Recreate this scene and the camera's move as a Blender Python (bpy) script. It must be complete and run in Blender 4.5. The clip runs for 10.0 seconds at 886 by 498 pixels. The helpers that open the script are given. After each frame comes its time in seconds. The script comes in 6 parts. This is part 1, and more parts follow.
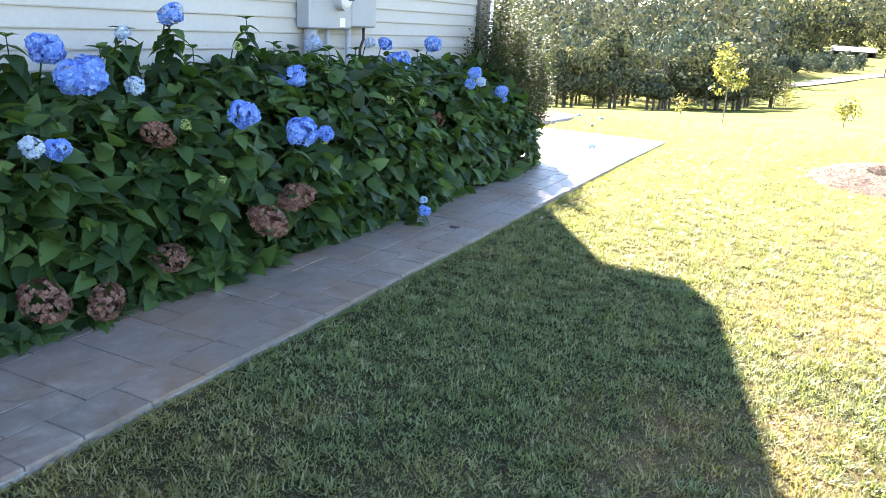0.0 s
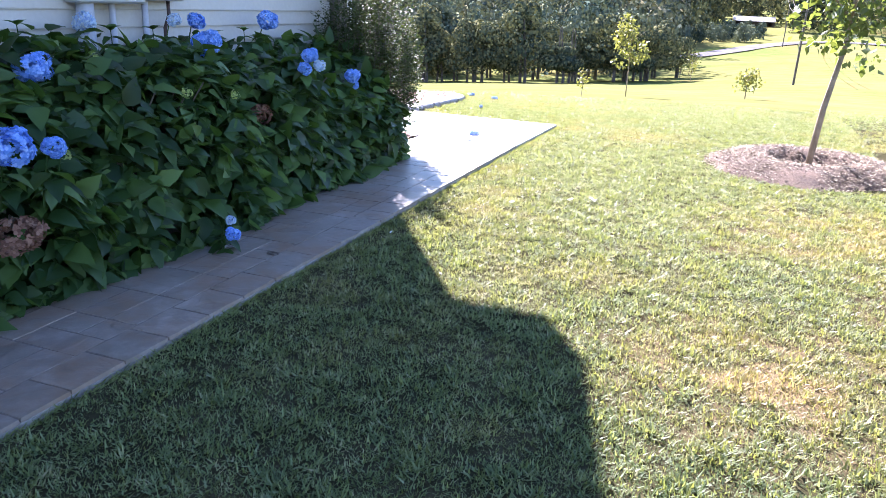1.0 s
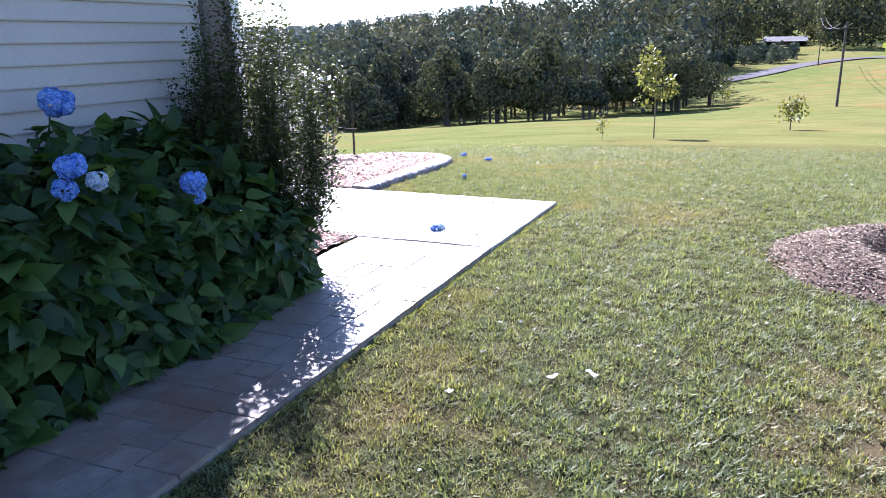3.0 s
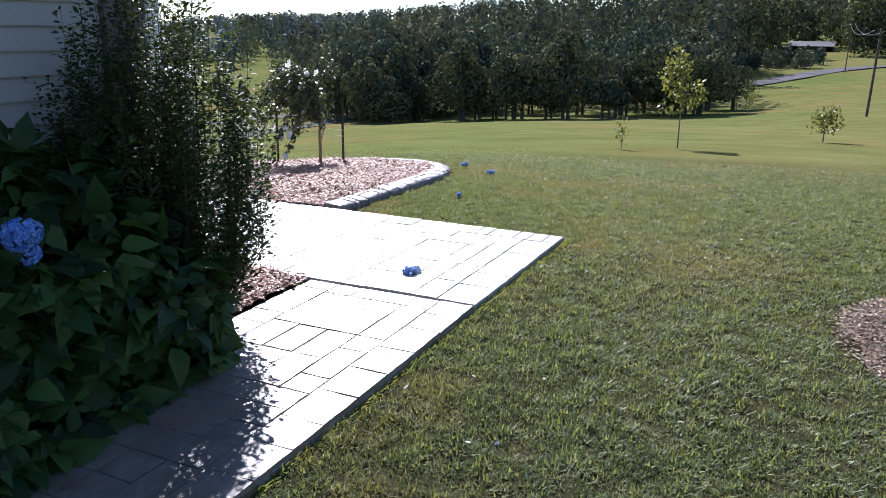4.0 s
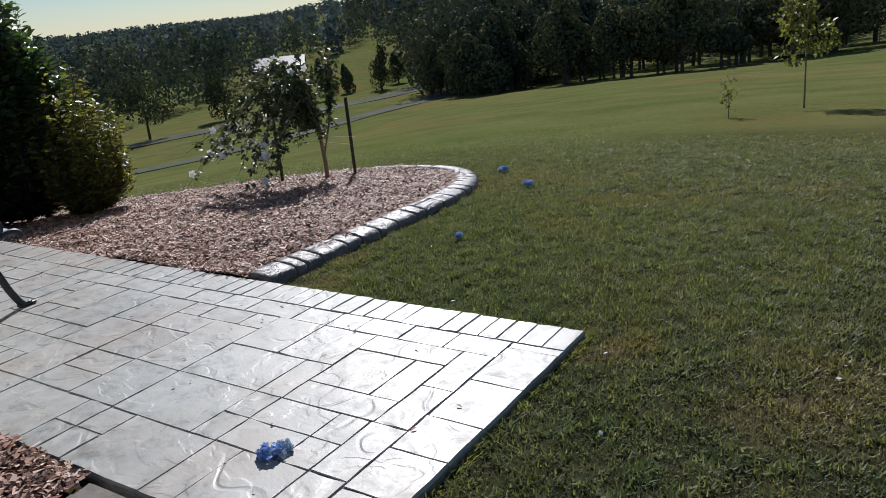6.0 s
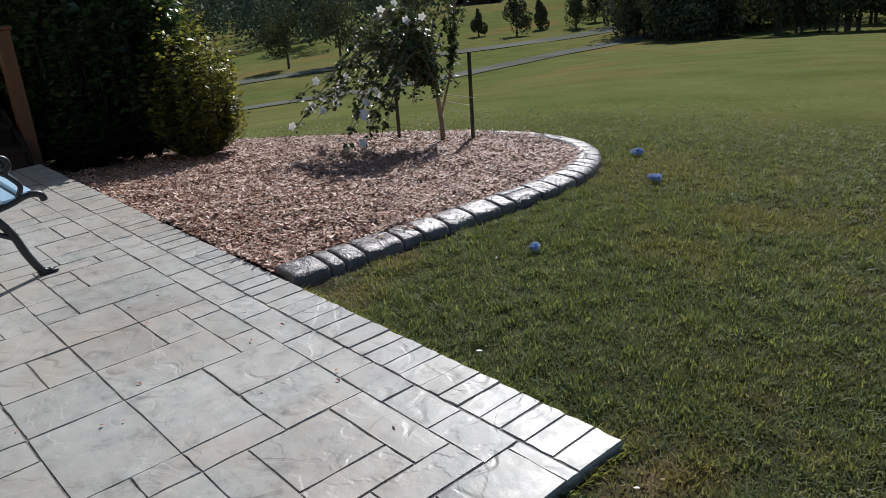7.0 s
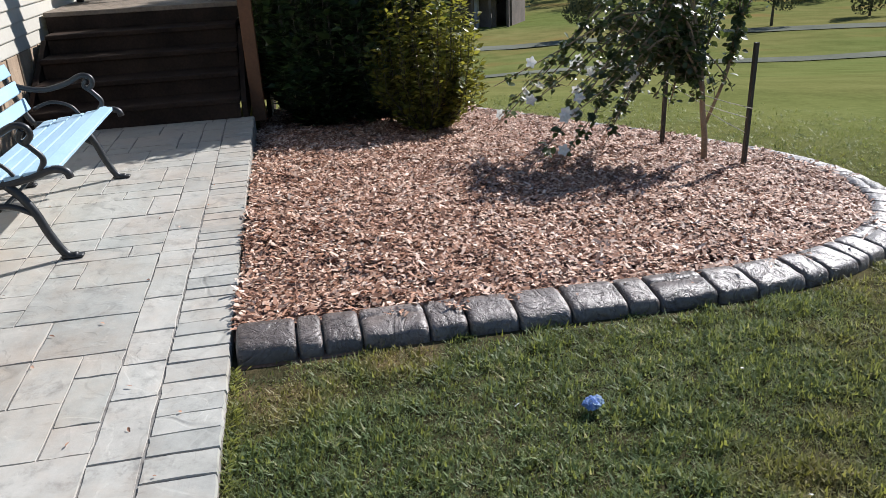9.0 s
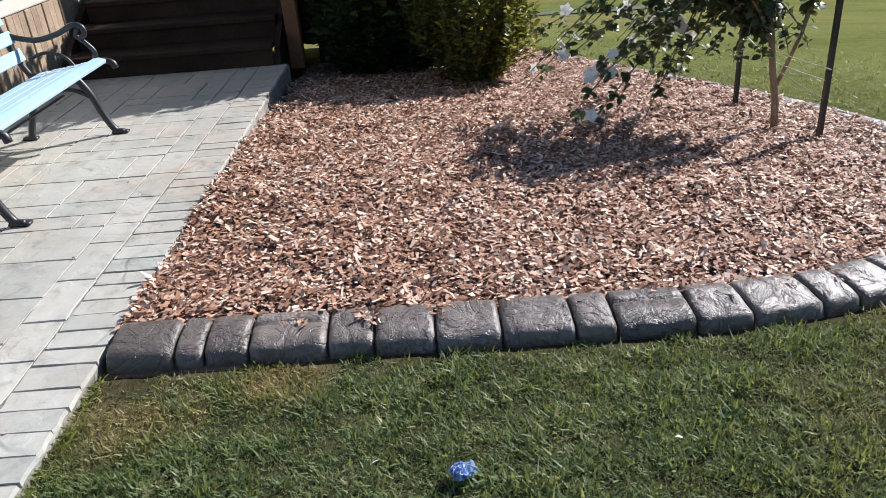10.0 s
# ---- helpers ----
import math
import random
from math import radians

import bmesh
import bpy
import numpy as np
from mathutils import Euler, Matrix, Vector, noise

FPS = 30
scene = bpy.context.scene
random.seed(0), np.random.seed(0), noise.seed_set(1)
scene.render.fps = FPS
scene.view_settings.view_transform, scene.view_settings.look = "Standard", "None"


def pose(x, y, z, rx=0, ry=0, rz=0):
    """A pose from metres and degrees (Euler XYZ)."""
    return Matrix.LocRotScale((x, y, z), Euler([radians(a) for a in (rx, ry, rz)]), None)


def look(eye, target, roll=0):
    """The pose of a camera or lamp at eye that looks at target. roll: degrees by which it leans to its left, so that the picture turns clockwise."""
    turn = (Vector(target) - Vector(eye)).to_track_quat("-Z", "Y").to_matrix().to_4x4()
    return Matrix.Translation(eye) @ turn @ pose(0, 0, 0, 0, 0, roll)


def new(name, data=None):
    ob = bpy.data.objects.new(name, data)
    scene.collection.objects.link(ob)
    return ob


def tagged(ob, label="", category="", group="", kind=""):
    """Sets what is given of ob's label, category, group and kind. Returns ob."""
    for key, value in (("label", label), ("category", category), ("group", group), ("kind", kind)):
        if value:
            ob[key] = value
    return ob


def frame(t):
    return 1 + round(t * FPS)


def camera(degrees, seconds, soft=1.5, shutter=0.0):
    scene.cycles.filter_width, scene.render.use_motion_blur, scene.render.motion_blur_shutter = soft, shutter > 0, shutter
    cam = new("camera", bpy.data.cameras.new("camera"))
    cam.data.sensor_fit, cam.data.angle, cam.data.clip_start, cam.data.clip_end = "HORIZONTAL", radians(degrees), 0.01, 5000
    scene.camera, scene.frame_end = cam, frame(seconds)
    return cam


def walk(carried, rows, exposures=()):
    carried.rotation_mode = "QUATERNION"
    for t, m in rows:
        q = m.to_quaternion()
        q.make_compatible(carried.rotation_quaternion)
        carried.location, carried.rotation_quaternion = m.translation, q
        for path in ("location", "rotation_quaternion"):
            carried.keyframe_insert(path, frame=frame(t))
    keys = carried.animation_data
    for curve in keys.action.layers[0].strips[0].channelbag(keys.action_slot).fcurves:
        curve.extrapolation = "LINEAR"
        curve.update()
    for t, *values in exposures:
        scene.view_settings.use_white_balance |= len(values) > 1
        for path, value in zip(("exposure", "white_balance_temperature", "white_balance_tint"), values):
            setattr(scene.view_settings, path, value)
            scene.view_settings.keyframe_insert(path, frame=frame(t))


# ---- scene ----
cam = camera(59.5, 10.0, soft=0.8)
PATH = [
    (0, (2.11, -2.161, 1.346), (1.235, -0.452, 0.785), 3.1),
    (0.5, (2.1, -1.561, 1.348), (1.391, 0.222, 0.784), 0.7),
    (1, (2.126, -0.948, 1.348), (1.441, 0.83, 0.738), 2.5),
    (1.3, (2.104, -0.582, 1.350), (1.468, 1.234, 0.805), 3.5),
    (1.5, (2.098, -0.34, 1.389), (1.399, 1.425, 0.759), 1.6),
    (2, (2.061, 0.305, 1.4), (1.306, 2.036, 0.742), 1.7),
    (2.3, (1.959, 0.695, 1.381), (1.210, 2.463, 0.823), 2.3),
    (2.5, (1.91, 0.936, 1.373), (1.155, 2.714, 0.854), 0.7),
    (2.8, (1.803, 1.343, 1.391), (1.012, 3.094, 0.837), -3.1),
    (3, (1.819, 1.586, 1.397), (1.031, 3.35, 0.879), -1.2),
    (3.2, (1.757, 1.862, 1.411), (1.027, 3.626, 0.816), -0.2),
    (4.3, (1.487, 3.181, 1.424), (0.651, 4.921, 0.902), 1.0),
    (4.5, (1.462, 3.441, 1.432), (0.653, 5.181, 0.869), 0.2),
    (4.8, (1.366, 3.805, 1.394), (0.504, 5.540, 0.898), -0.4),
    (5, (1.348, 4.046, 1.402), (0.492, 5.758, 0.822), -1.9),
    (5.2, (1.357, 4.294, 1.409), (0.439, 5.991, 0.884), -2.7),
    (6.3, (1.26, 5.652, 1.396), (0.112, 7.159, 0.755), -5.2),
    (6.5, (1.261, 5.864, 1.379), (0.054, 7.311, 0.708), -4.1),
    (6.8, (1.208, 6.211, 1.419), (-0.109, 7.492, 0.627), -4.2),
    (7, (1.182, 6.446, 1.449), (-0.225, 7.675, 0.734), -3.9),
    (7.3, (1.091, 6.802, 1.439), (-0.334, 7.962, 0.648), -2.9),
    (7.5, (1.086, 7.003, 1.447), (-0.401, 8.09, 0.668), -2.9),
    (7.8, (1.000, 7.343, 1.396), (-0.602, 8.320, 0.704), 1.0),
    (8, (0.939, 7.558, 1.435), (-0.703, 8.412, 0.677), -2.2),
    (8.5, (0.705, 8.02, 1.424), (-1.032, 8.594, 0.615), -4.7),
    (8.8, (0.570, 8.328, 1.388), (-1.244, 8.748, 0.658), -4.2),
    (9, (0.564, 8.494, 1.374), (-1.25, 8.828, 0.6), -2.7),
    (9.5, (0.321, 8.934, 1.351), (-1.504, 9.082, 0.546), -2.9),
    (10, (0.115, 9.308, 1.347), (-1.668, 9.288, 0.44), -4.6),
]
walk(cam, [(t, look(eye, target, roll)) for t, eye, target, roll in PATH],
     exposures=[(0.0, 3.66, 7000, 20), (0.5, 3.1, 6300, 22), (1.0, 3.0, 5950, 28), (2.0, 2.44, 5900, 38), (3.0, 2.08, 5650, 29), (4.5, 0.55, 5950, 18), (5.0, 0.22, 6050, 16), (6.5, -0.1, 6100, 12), (7.5, 0.35, 6250, 12), (8.0, 0.6, 6250, 12), (8.5, 0.66, 6250, 12), (10.0, 0.8, 6250, 12)])

# ---- light ----
SUN_AZ, SUN_EL = -34.8, 36.0          # degrees from +y towards +x, and above the horizon
TO_SUN = Vector((math.sin(radians(SUN_AZ)) * math.cos(radians(SUN_EL)), math.cos(radians(SUN_AZ)) * math.cos(radians(SUN_EL)), math.sin(radians(SUN_EL))))
world = bpy.data.worlds.new("sky")
scene.world = world
world.use_nodes = True
sky = world.node_tree.nodes.new("ShaderNodeTexSky")
sky.sky_type, sky.sun_disc = "NISHITA", False
sky.sun_elevation, sky.sun_rotation = radians(SUN_EL), radians(SUN_AZ % 360)
sky.air_density, sky.dust_density, sky.ozone_density = 1.0, 0.0, 3.0
world.node_tree.nodes["Background"].inputs["Strength"].default_value = 0.068
world.node_tree.links.new(sky.outputs[0], world.node_tree.nodes["Background"].inputs["Color"])
sun_data = bpy.data.lights.new("sun", "SUN")
sun_data.energy, sun_data.angle, sun_data.color = 5.0, radians(0.53), (1.0, 0.965, 0.915)
sun = new("sun", sun_data)
sun.matrix_world = look(TO_SUN * 50, (0, 0, 0))


# ---- materials ----
class Nodes:
    """A small builder round one node material."""

    def __init__(self, name):
        self.m = bpy.data.materials.new(name)
        self.m.use_nodes = True
        self.t = self.m.node_tree
        self.p = self.t.nodes["Principled BSDF"]
        self.out = self.t.nodes["Material Output"]

    def node(self, kind, **values):
        n = self.t.nodes.new(kind)
        for k, v in values.items():
            n.inputs[k].default_value = v
        return n

    def link(self, a, b):
        self.t.links.new(a, b)

    def coords(self):
        return self.t.nodes.new("ShaderNodeNewGeometry").outputs["Position"]

    def noise(self, scale, detail=4.0, rough=0.55, at=None):
        n = self.node("ShaderNodeTexNoise", Scale=scale, Detail=detail, Roughness=rough)
        self.link(at if at is not None else self.coords(), n.inputs["Vector"])
        return n.outputs["Fac"]

    def ramp(self, fac, stops):
        r = self.t.nodes.new("ShaderNodeValToRGB")
        while len(r.color_ramp.elements) < len(stops):
            r.color_ramp.elements.new(0.5)
        for e, (pos, col) in zip(r.color_ramp.elements, stops):
            e.position, e.color = pos, (*col, 1)
        self.link(fac, r.inputs["Fac"])
        return r.outputs["Color"]

    def mix(self, fac, a, b, how="MIX"):
        n = self.t.nodes.new("ShaderNodeMix")
        n.data_type, n.blend_type = "RGBA", how
        for k, v in ((0, fac), (6, a), (7, b)):
            if isinstance(v, (int, float)):
                n.inputs[k].default_value = v
            elif isinstance(v, tuple):
                n.inputs[k].default_value = (*v, 1)
            else:
                self.link(v, n.inputs[k])
        return n.outputs[2]

    def bump(self, height, strength, distance=0.01):
        b = self.node("ShaderNodeBump", Strength=strength, Distance=distance)
        self.link(height, b.inputs["Height"])
        self.link(b.outputs["Normal"], self.p.inputs["Normal"])


def surface(name, a, b, rough=0.7, coarse=2.0, fine=40.0, bump=0.3, distance=0.004, metal=0.0, vary=0.0, spec=0.5, third=None):
    """A two-scale surface: colours a and b mixed by coarse and fine noise, with fine relief. vary: change from object to object."""
    n = Nodes(name)
    big, small = n.noise(coarse, 3), n.noise(fine, 5, 0.65)
    both = n.mix(0.45, big, small)
    stops = [(0.36, a), (0.64, b)] if third is None else [(0.3, a), (0.52, b), (0.72, third)]
    col = n.ramp(both, stops)
    if vary:
        info = n.t.nodes.new("ShaderNodeObjectInfo")
        shade = n.ramp(info.outputs["Random"], [(0.0, (1 - vary,) * 3), (1.0, (1 + vary,) * 3)])
        col = n.mix(1.0, col, shade, "MULTIPLY")
    n.link(col, n.p.inputs["Base Color"])
    n.p.inputs["Roughness"].default_value, n.p.inputs["Metallic"].default_value = rough, metal
    n.p.inputs["Specular IOR Level"].default_value = spec
    n.bump(small, bump, distance)
    return n.m


def foliage(name, dark, mid, light, through_colour, share=0.35, rough=0.5, patch=0.6, spec=0.4, clump=0.35):
    """Leaves that vary from leaf to leaf and let some sunlight through."""
    n = Nodes(name)
    geo = n.t.nodes.new("ShaderNodeNewGeometry")
    each = n.mix(clump, geo.outputs["Random Per Island"], n.noise(patch, 3))
    col = n.ramp(each, [(0.15 + 0.25 * (clump > 0.5), dark), (0.5, mid), (0.85 - 0.25 * (clump > 0.5), light)])
    n.link(col, n.p.inputs["Base Color"])
    n.p.inputs["Roughness"].default_value = rough
    n.p.inputs["Specular IOR Level"].default_value = spec
    tr = n.t.nodes.new("ShaderNodeBsdfTranslucent")
    n.link(n.mix(0.65, col, through_colour), tr.inputs["Color"])
    mixer = n.node("ShaderNodeMixShader", Fac=share)
    n.link(n.p.outputs[0], mixer.inputs[1])
    n.link(tr.outputs[0], mixer.inputs[2])
    n.link(mixer.outputs[0], n.out.inputs["Surface"])
    return n.m


def dry_areas(n):
    """Worn, straw-coloured areas of the lawn beside the young tree."""
    total = None
    for x, y, r in ((2.9, 4.6, 1.3), (2.4, 2.2, 0.9), (1.9, 0.4, 0.7), (3.4, 3.3, 0.9), (-1.75, 8.3, 0.34), (-1.84, 8.75, 0.2), (0.12, 8.2, 0.32)):
        d = n.t.nodes.new("ShaderNodeVectorMath")
        d.operation = "DISTANCE"
        n.link(n.coords(), d.inputs[0])
        d.inputs[1].default_value = (x, y, -0.05)
        m = n.node("ShaderNodeMapRange", **{"From Min": r, "From Max": r * 0.3})
        n.link(d.outputs["Value"], m.inputs["Value"])
        v = n.mix(1.0, m.outputs[0], n.ramp(n.noise(3.1, 5, 0.65), [(0.38, (0, 0, 0)), (0.6, (1, 1, 1))]), "MULTIPLY")
        total = v if total is None else n.mix(1.0, total, v, "LIGHTEN")
    return total


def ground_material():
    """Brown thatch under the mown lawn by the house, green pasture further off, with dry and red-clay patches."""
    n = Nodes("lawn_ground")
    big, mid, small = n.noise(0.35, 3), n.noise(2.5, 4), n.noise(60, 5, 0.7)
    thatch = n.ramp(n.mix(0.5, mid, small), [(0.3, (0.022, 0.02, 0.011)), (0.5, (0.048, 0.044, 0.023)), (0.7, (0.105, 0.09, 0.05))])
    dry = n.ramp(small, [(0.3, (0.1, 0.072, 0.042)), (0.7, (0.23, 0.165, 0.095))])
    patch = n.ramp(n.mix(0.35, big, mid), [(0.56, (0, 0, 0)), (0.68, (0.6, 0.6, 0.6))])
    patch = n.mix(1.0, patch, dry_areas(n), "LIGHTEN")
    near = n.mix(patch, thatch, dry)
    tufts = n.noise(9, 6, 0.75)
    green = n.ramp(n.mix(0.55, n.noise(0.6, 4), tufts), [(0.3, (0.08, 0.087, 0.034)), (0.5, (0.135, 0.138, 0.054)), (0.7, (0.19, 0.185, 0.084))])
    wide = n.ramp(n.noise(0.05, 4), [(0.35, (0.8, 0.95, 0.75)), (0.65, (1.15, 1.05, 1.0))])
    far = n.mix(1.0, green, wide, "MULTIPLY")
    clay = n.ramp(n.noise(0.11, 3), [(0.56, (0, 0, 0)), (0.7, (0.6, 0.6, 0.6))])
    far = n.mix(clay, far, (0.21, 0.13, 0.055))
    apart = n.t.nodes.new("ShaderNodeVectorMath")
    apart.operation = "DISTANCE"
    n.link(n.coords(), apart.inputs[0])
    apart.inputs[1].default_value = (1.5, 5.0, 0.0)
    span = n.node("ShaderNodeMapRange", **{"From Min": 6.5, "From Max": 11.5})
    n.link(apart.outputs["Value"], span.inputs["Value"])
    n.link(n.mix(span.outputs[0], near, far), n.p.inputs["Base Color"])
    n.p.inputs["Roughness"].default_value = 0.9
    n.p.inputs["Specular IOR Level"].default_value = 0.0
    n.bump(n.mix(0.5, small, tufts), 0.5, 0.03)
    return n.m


def grass_material():
    """Grass blades, green to straw, drier in the same patches as the ground below."""
    n = Nodes("grass_blades")
    geo = n.t.nodes.new("ShaderNodeNewGeometry")
    each = n.mix(0.46, geo.outputs["Random Per Island"], n.ramp(n.noise(9.0, 4, 0.7), [(0.34, (0, 0, 0)), (0.66, (1, 1, 1))]))
    green = n.ramp(each, [(0.14, (0.036, 0.058, 0.024)), (0.42, (0.1, 0.153, 0.063)), (0.75, (0.205, 0.258, 0.122)), (0.95, (0.44, 0.385, 0.235))])
    dry = n.ramp(geo.outputs["Random Per Island"], [(0.1, (0.13, 0.12, 0.035)), (0.6, (0.31, 0.21, 0.085)), (0.95, (0.48, 0.38, 0.2))])
    patch = n.ramp(n.mix(0.35, n.noise(0.35, 3), n.noise(2.5, 4)), [(0.49, (0, 0, 0)), (0.66, (0.85, 0.85, 0.85))])
    patch = n.mix(1.0, patch, dry_areas(n), "LIGHTEN")
    col = n.mix(patch, green, dry)
    n.link(col, n.p.inputs["Base Color"])
    n.p.inputs["Roughness"].default_value = 0.5
    n.p.inputs["Specular IOR Level"].default_value = 0.25
    tr = n.t.nodes.new("ShaderNodeBsdfTranslucent")
    n.link(n.mix(0.52, col, (0.43, 0.43, 0.06)), tr.inputs["Color"])
    mixer = n.node("ShaderNodeMixShader", Fac=0.4)
    n.link(n.p.outputs[0], mixer.inputs[1])
    n.link(tr.outputs[0], mixer.inputs[2])
    n.link(mixer.outputs[0], n.out.inputs["Surface"])
    return n.m


def concrete_material(name, tones, stain_colour, stain_share):
    """Stamped concrete with a slate-like, sealed, slightly glossy face."""
    n = Nodes(name)
    big, mid, small = n.noise(1.1, 4), n.noise(11, 6, 0.72), n.noise(90, 4, 0.7)
    col = n.ramp(n.mix(0.55, big, mid), [(0.3, tones[0]), (0.5, tones[1]), (0.7, tones[2])])
    stain = n.ramp(n.noise(1.8, 6, 0.72), [(0.44, (0, 0, 0)), (0.7, (stain_share,) * 3)])
    col = n.mix(stain, col, stain_colour)
    grime = n.ramp(n.noise(5.5, 8, 0.78), [(0.3, (0.6, 0.6, 0.6)), (0.45, (0, 0, 0))])
    col = n.mix(grime, col, (0.16, 0.15, 0.14))
    info = n.t.nodes.new("ShaderNodeObjectInfo")
    each = n.ramp(info.outputs["Random"], [(0, (0.86, 0.87, 0.86)), (0.35, (1.0, 1.0, 0.98)), (0.6, (1.02, 0.99, 0.96)), (0.8, (0.94, 0.955, 0.935)), (1, (1.07, 1.06, 1.04))])
    col = n.mix(1.0, col, each, "MULTIPLY")
    n.link(n.ramp(mid, [(0.3, (0.36,) * 3), (0.7, (0.6,) * 3)]), n.p.inputs["Roughness"])
    slate = n.node("ShaderNodeTexNoise", Scale=2.6, Detail=4.5, Roughness=0.5, Distortion=0.5)
    n.link(n.coords(), slate.inputs["Vector"])
    lines = n.ramp(n.noise(2.1, 2, 0.5), [(0.48, (1, 1, 1)), (0.496, (0, 0, 0)), (0.504, (0, 0, 0)), (0.52, (1, 1, 1))])
    where = n.ramp(n.noise(3.7, 2), [(0.5, (1, 1, 1)), (0.58, (0, 0, 0))])
    cracks = n.mix(1.0, lines, where, "LIGHTEN")
    terraces = n.ramp(slate.outputs["Fac"], [(0.3, (0.0,) * 3), (0.41, (0.25,) * 3), (0.43, (0.45,) * 3), (0.52, (0.6,) * 3), (0.54, (0.8,) * 3), (0.7, (1.0,) * 3)])
    n.link(n.mix(1.0, col, n.ramp(cracks, [(0, (0.84,) * 3), (1, (1.0,) * 3)]), "MULTIPLY"), n.p.inputs["Base Color"])
    n.bump(n.mix(0.14, n.mix(0.25, terraces, cracks), n.mix(0.4, mid, small)), 0.5, 0.016)
    return n.m


def curb_material():
    """Brown sealed curb concrete with a split-slate face."""
    n = Nodes("curb_stone")
    big, small = n.noise(6, 4), n.noise(55, 5, 0.7)
    col = n.ramp(n.mix(0.5, big, small), [(0.32, (0.066, 0.052, 0.046)), (0.52, (0.135, 0.113, 0.102)), (0.7, (0.24, 0.21, 0.195))])
    info = n.t.nodes.new("ShaderNodeObjectInfo")
    col = n.mix(1.0, col, n.ramp(info.outputs["Random"], [(0, (0.8, 0.78, 0.77)), (0.5, (1.0, 0.97, 0.95)), (1, (1.25, 1.24, 1.23))]), "MULTIPLY")
    n.link(col, n.p.inputs["Base Color"])
    n.link(n.ramp(small, [(0.3, (0.3,) * 3), (0.7, (0.5,) * 3)]), n.p.inputs["Roughness"])
    n.p.inputs["Specular IOR Level"].default_value = 0.8
    slate = n.node("ShaderNodeTexNoise", Scale=8.0, Detail=8.0, Roughness=0.6, Distortion=0.9)
    n.link(n.coords(), slate.inputs["Vector"])
    ledges = n.ramp(slate.outputs["Fac"], [(0.32, (0.0,) * 3), (0.42, (0.3,) * 3), (0.44, (0.55,) * 3), (0.54, (0.65,) * 3), (0.56, (0.9,) * 3), (0.7, (1.0,) * 3)])
    n.bump(n.mix(0.22, ledges, small), 0.9, 0.02)
    return n.m


M = {}
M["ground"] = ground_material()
M["concrete"] = concrete_material("stamped_concrete", ((0.265, 0.263, 0.242), (0.385, 0.38, 0.352), (0.49, 0.48, 0.445)), (0.40, 0.32, 0.25), 0.6)
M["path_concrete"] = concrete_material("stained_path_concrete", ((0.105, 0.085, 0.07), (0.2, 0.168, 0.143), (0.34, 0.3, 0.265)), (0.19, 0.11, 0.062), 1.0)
# Soil-stained slab sides, darkened further: the east edge's shade is in the colour.
M["slab"] = surface("soil_and_shade_slab", (0.12, 0.108, 0.092), (0.33, 0.31, 0.28), 0.9, 4, 40, 0.5, 0.006)
M["path_joint"] = surface("brown_joint", (0.055, 0.045, 0.036), (0.24, 0.2, 0.17), 0.9, 2.6, 60, 0.4)
M["joint"] = surface("dark_joint", (0.06, 0.055, 0.05), (0.3, 0.285, 0.26), 0.9, 3.4, 60, 0.4)
M["siding"] = surface("cream_siding", (0.43, 0.41, 0.36), (0.5, 0.48, 0.425), 0.55, 0.8, 30, 0.08, 0.002)
M["foundation"] = surface("foundation", (0.16, 0.11, 0.075), (0.27, 0.20, 0.14), 0.85, 3, 40, 0.4)
M["tan_board"] = surface("tan_board", (0.22, 0.155, 0.10), (0.36, 0.27, 0.19), 0.8, 5, 50, 0.3, 0.003, vary=0.15)
M["trim"] = surface("white_trim", (0.70, 0.70, 0.68), (0.80, 0.80, 0.77), 0.5, 1.5, 30, 0.08, 0.002)
M["pilaster"] = surface("brown_corner_board", (0.10, 0.085, 0.07), (0.17, 0.145, 0.12), 0.8, 2, 25, 0.3)
M["roof"] = surface("roof_shingle", (0.08, 0.07, 0.065), (0.16, 0.14, 0.13), 0.9, 2, 40, 0.4)
M["box"] = surface("grey_enamel", (0.30, 0.32, 0.34), (0.36, 0.38, 0.40), 0.45, 2, 60, 0.06, 0.001, 0.2)
M["conduit"] = surface("grey_conduit", (0.33, 0.34, 0.36), (0.45, 0.46, 0.48), 0.5, 3, 40, 0.1, 0.002)
M["cable"] = surface("dark_cable", (0.03, 0.02, 0.02), (0.08, 0.04, 0.03), 0.6)
M["paper"] = surface("sticker", (0.75, 0.75, 0.72), (0.85, 0.85, 0.82), 0.6)
M["mulch"] = surface("mulch_bed", (0.05, 0.026, 0.019), (0.17, 0.085, 0.06), 0.95, 5, 70, 0.8, 0.02)
M["curb"] = curb_material()
M["soil"] = surface("bare_soil", (0.1, 0.055, 0.035), (0.27, 0.16, 0.105), 0.95, 5, 60, 0.6, 0.01)
M["ring_soil"] = surface("ring_soil", (0.05, 0.03, 0.02), (0.15, 0.095, 0.062), 0.95, 6, 60, 0.8, 0.02)
M["bark"] = surface("young_bark", (0.16, 0.12, 0.08), (0.32, 0.25, 0.17), 0.85, 8, 90, 0.5, 0.003)
M["trunk"] = surface("dark_bark", (0.045, 0.037, 0.03), (0.12, 0.10, 0.08), 0.9, 5, 40, 0.6, 0.01)
M["stake"] = surface("dark_metal_stake", (0.02, 0.022, 0.02), (0.06, 0.05, 0.04), 0.6, 8, 60, 0.3)
M["wire"] = surface("pale_twine", (0.45, 0.42, 0.34), (0.6, 0.57, 0.48), 0.7)
M["iron"] = surface("black_cast_iron", (0.010, 0.011, 0.012), (0.03, 0.03, 0.032), 0.42, 6, 70, 0.25, 0.002)
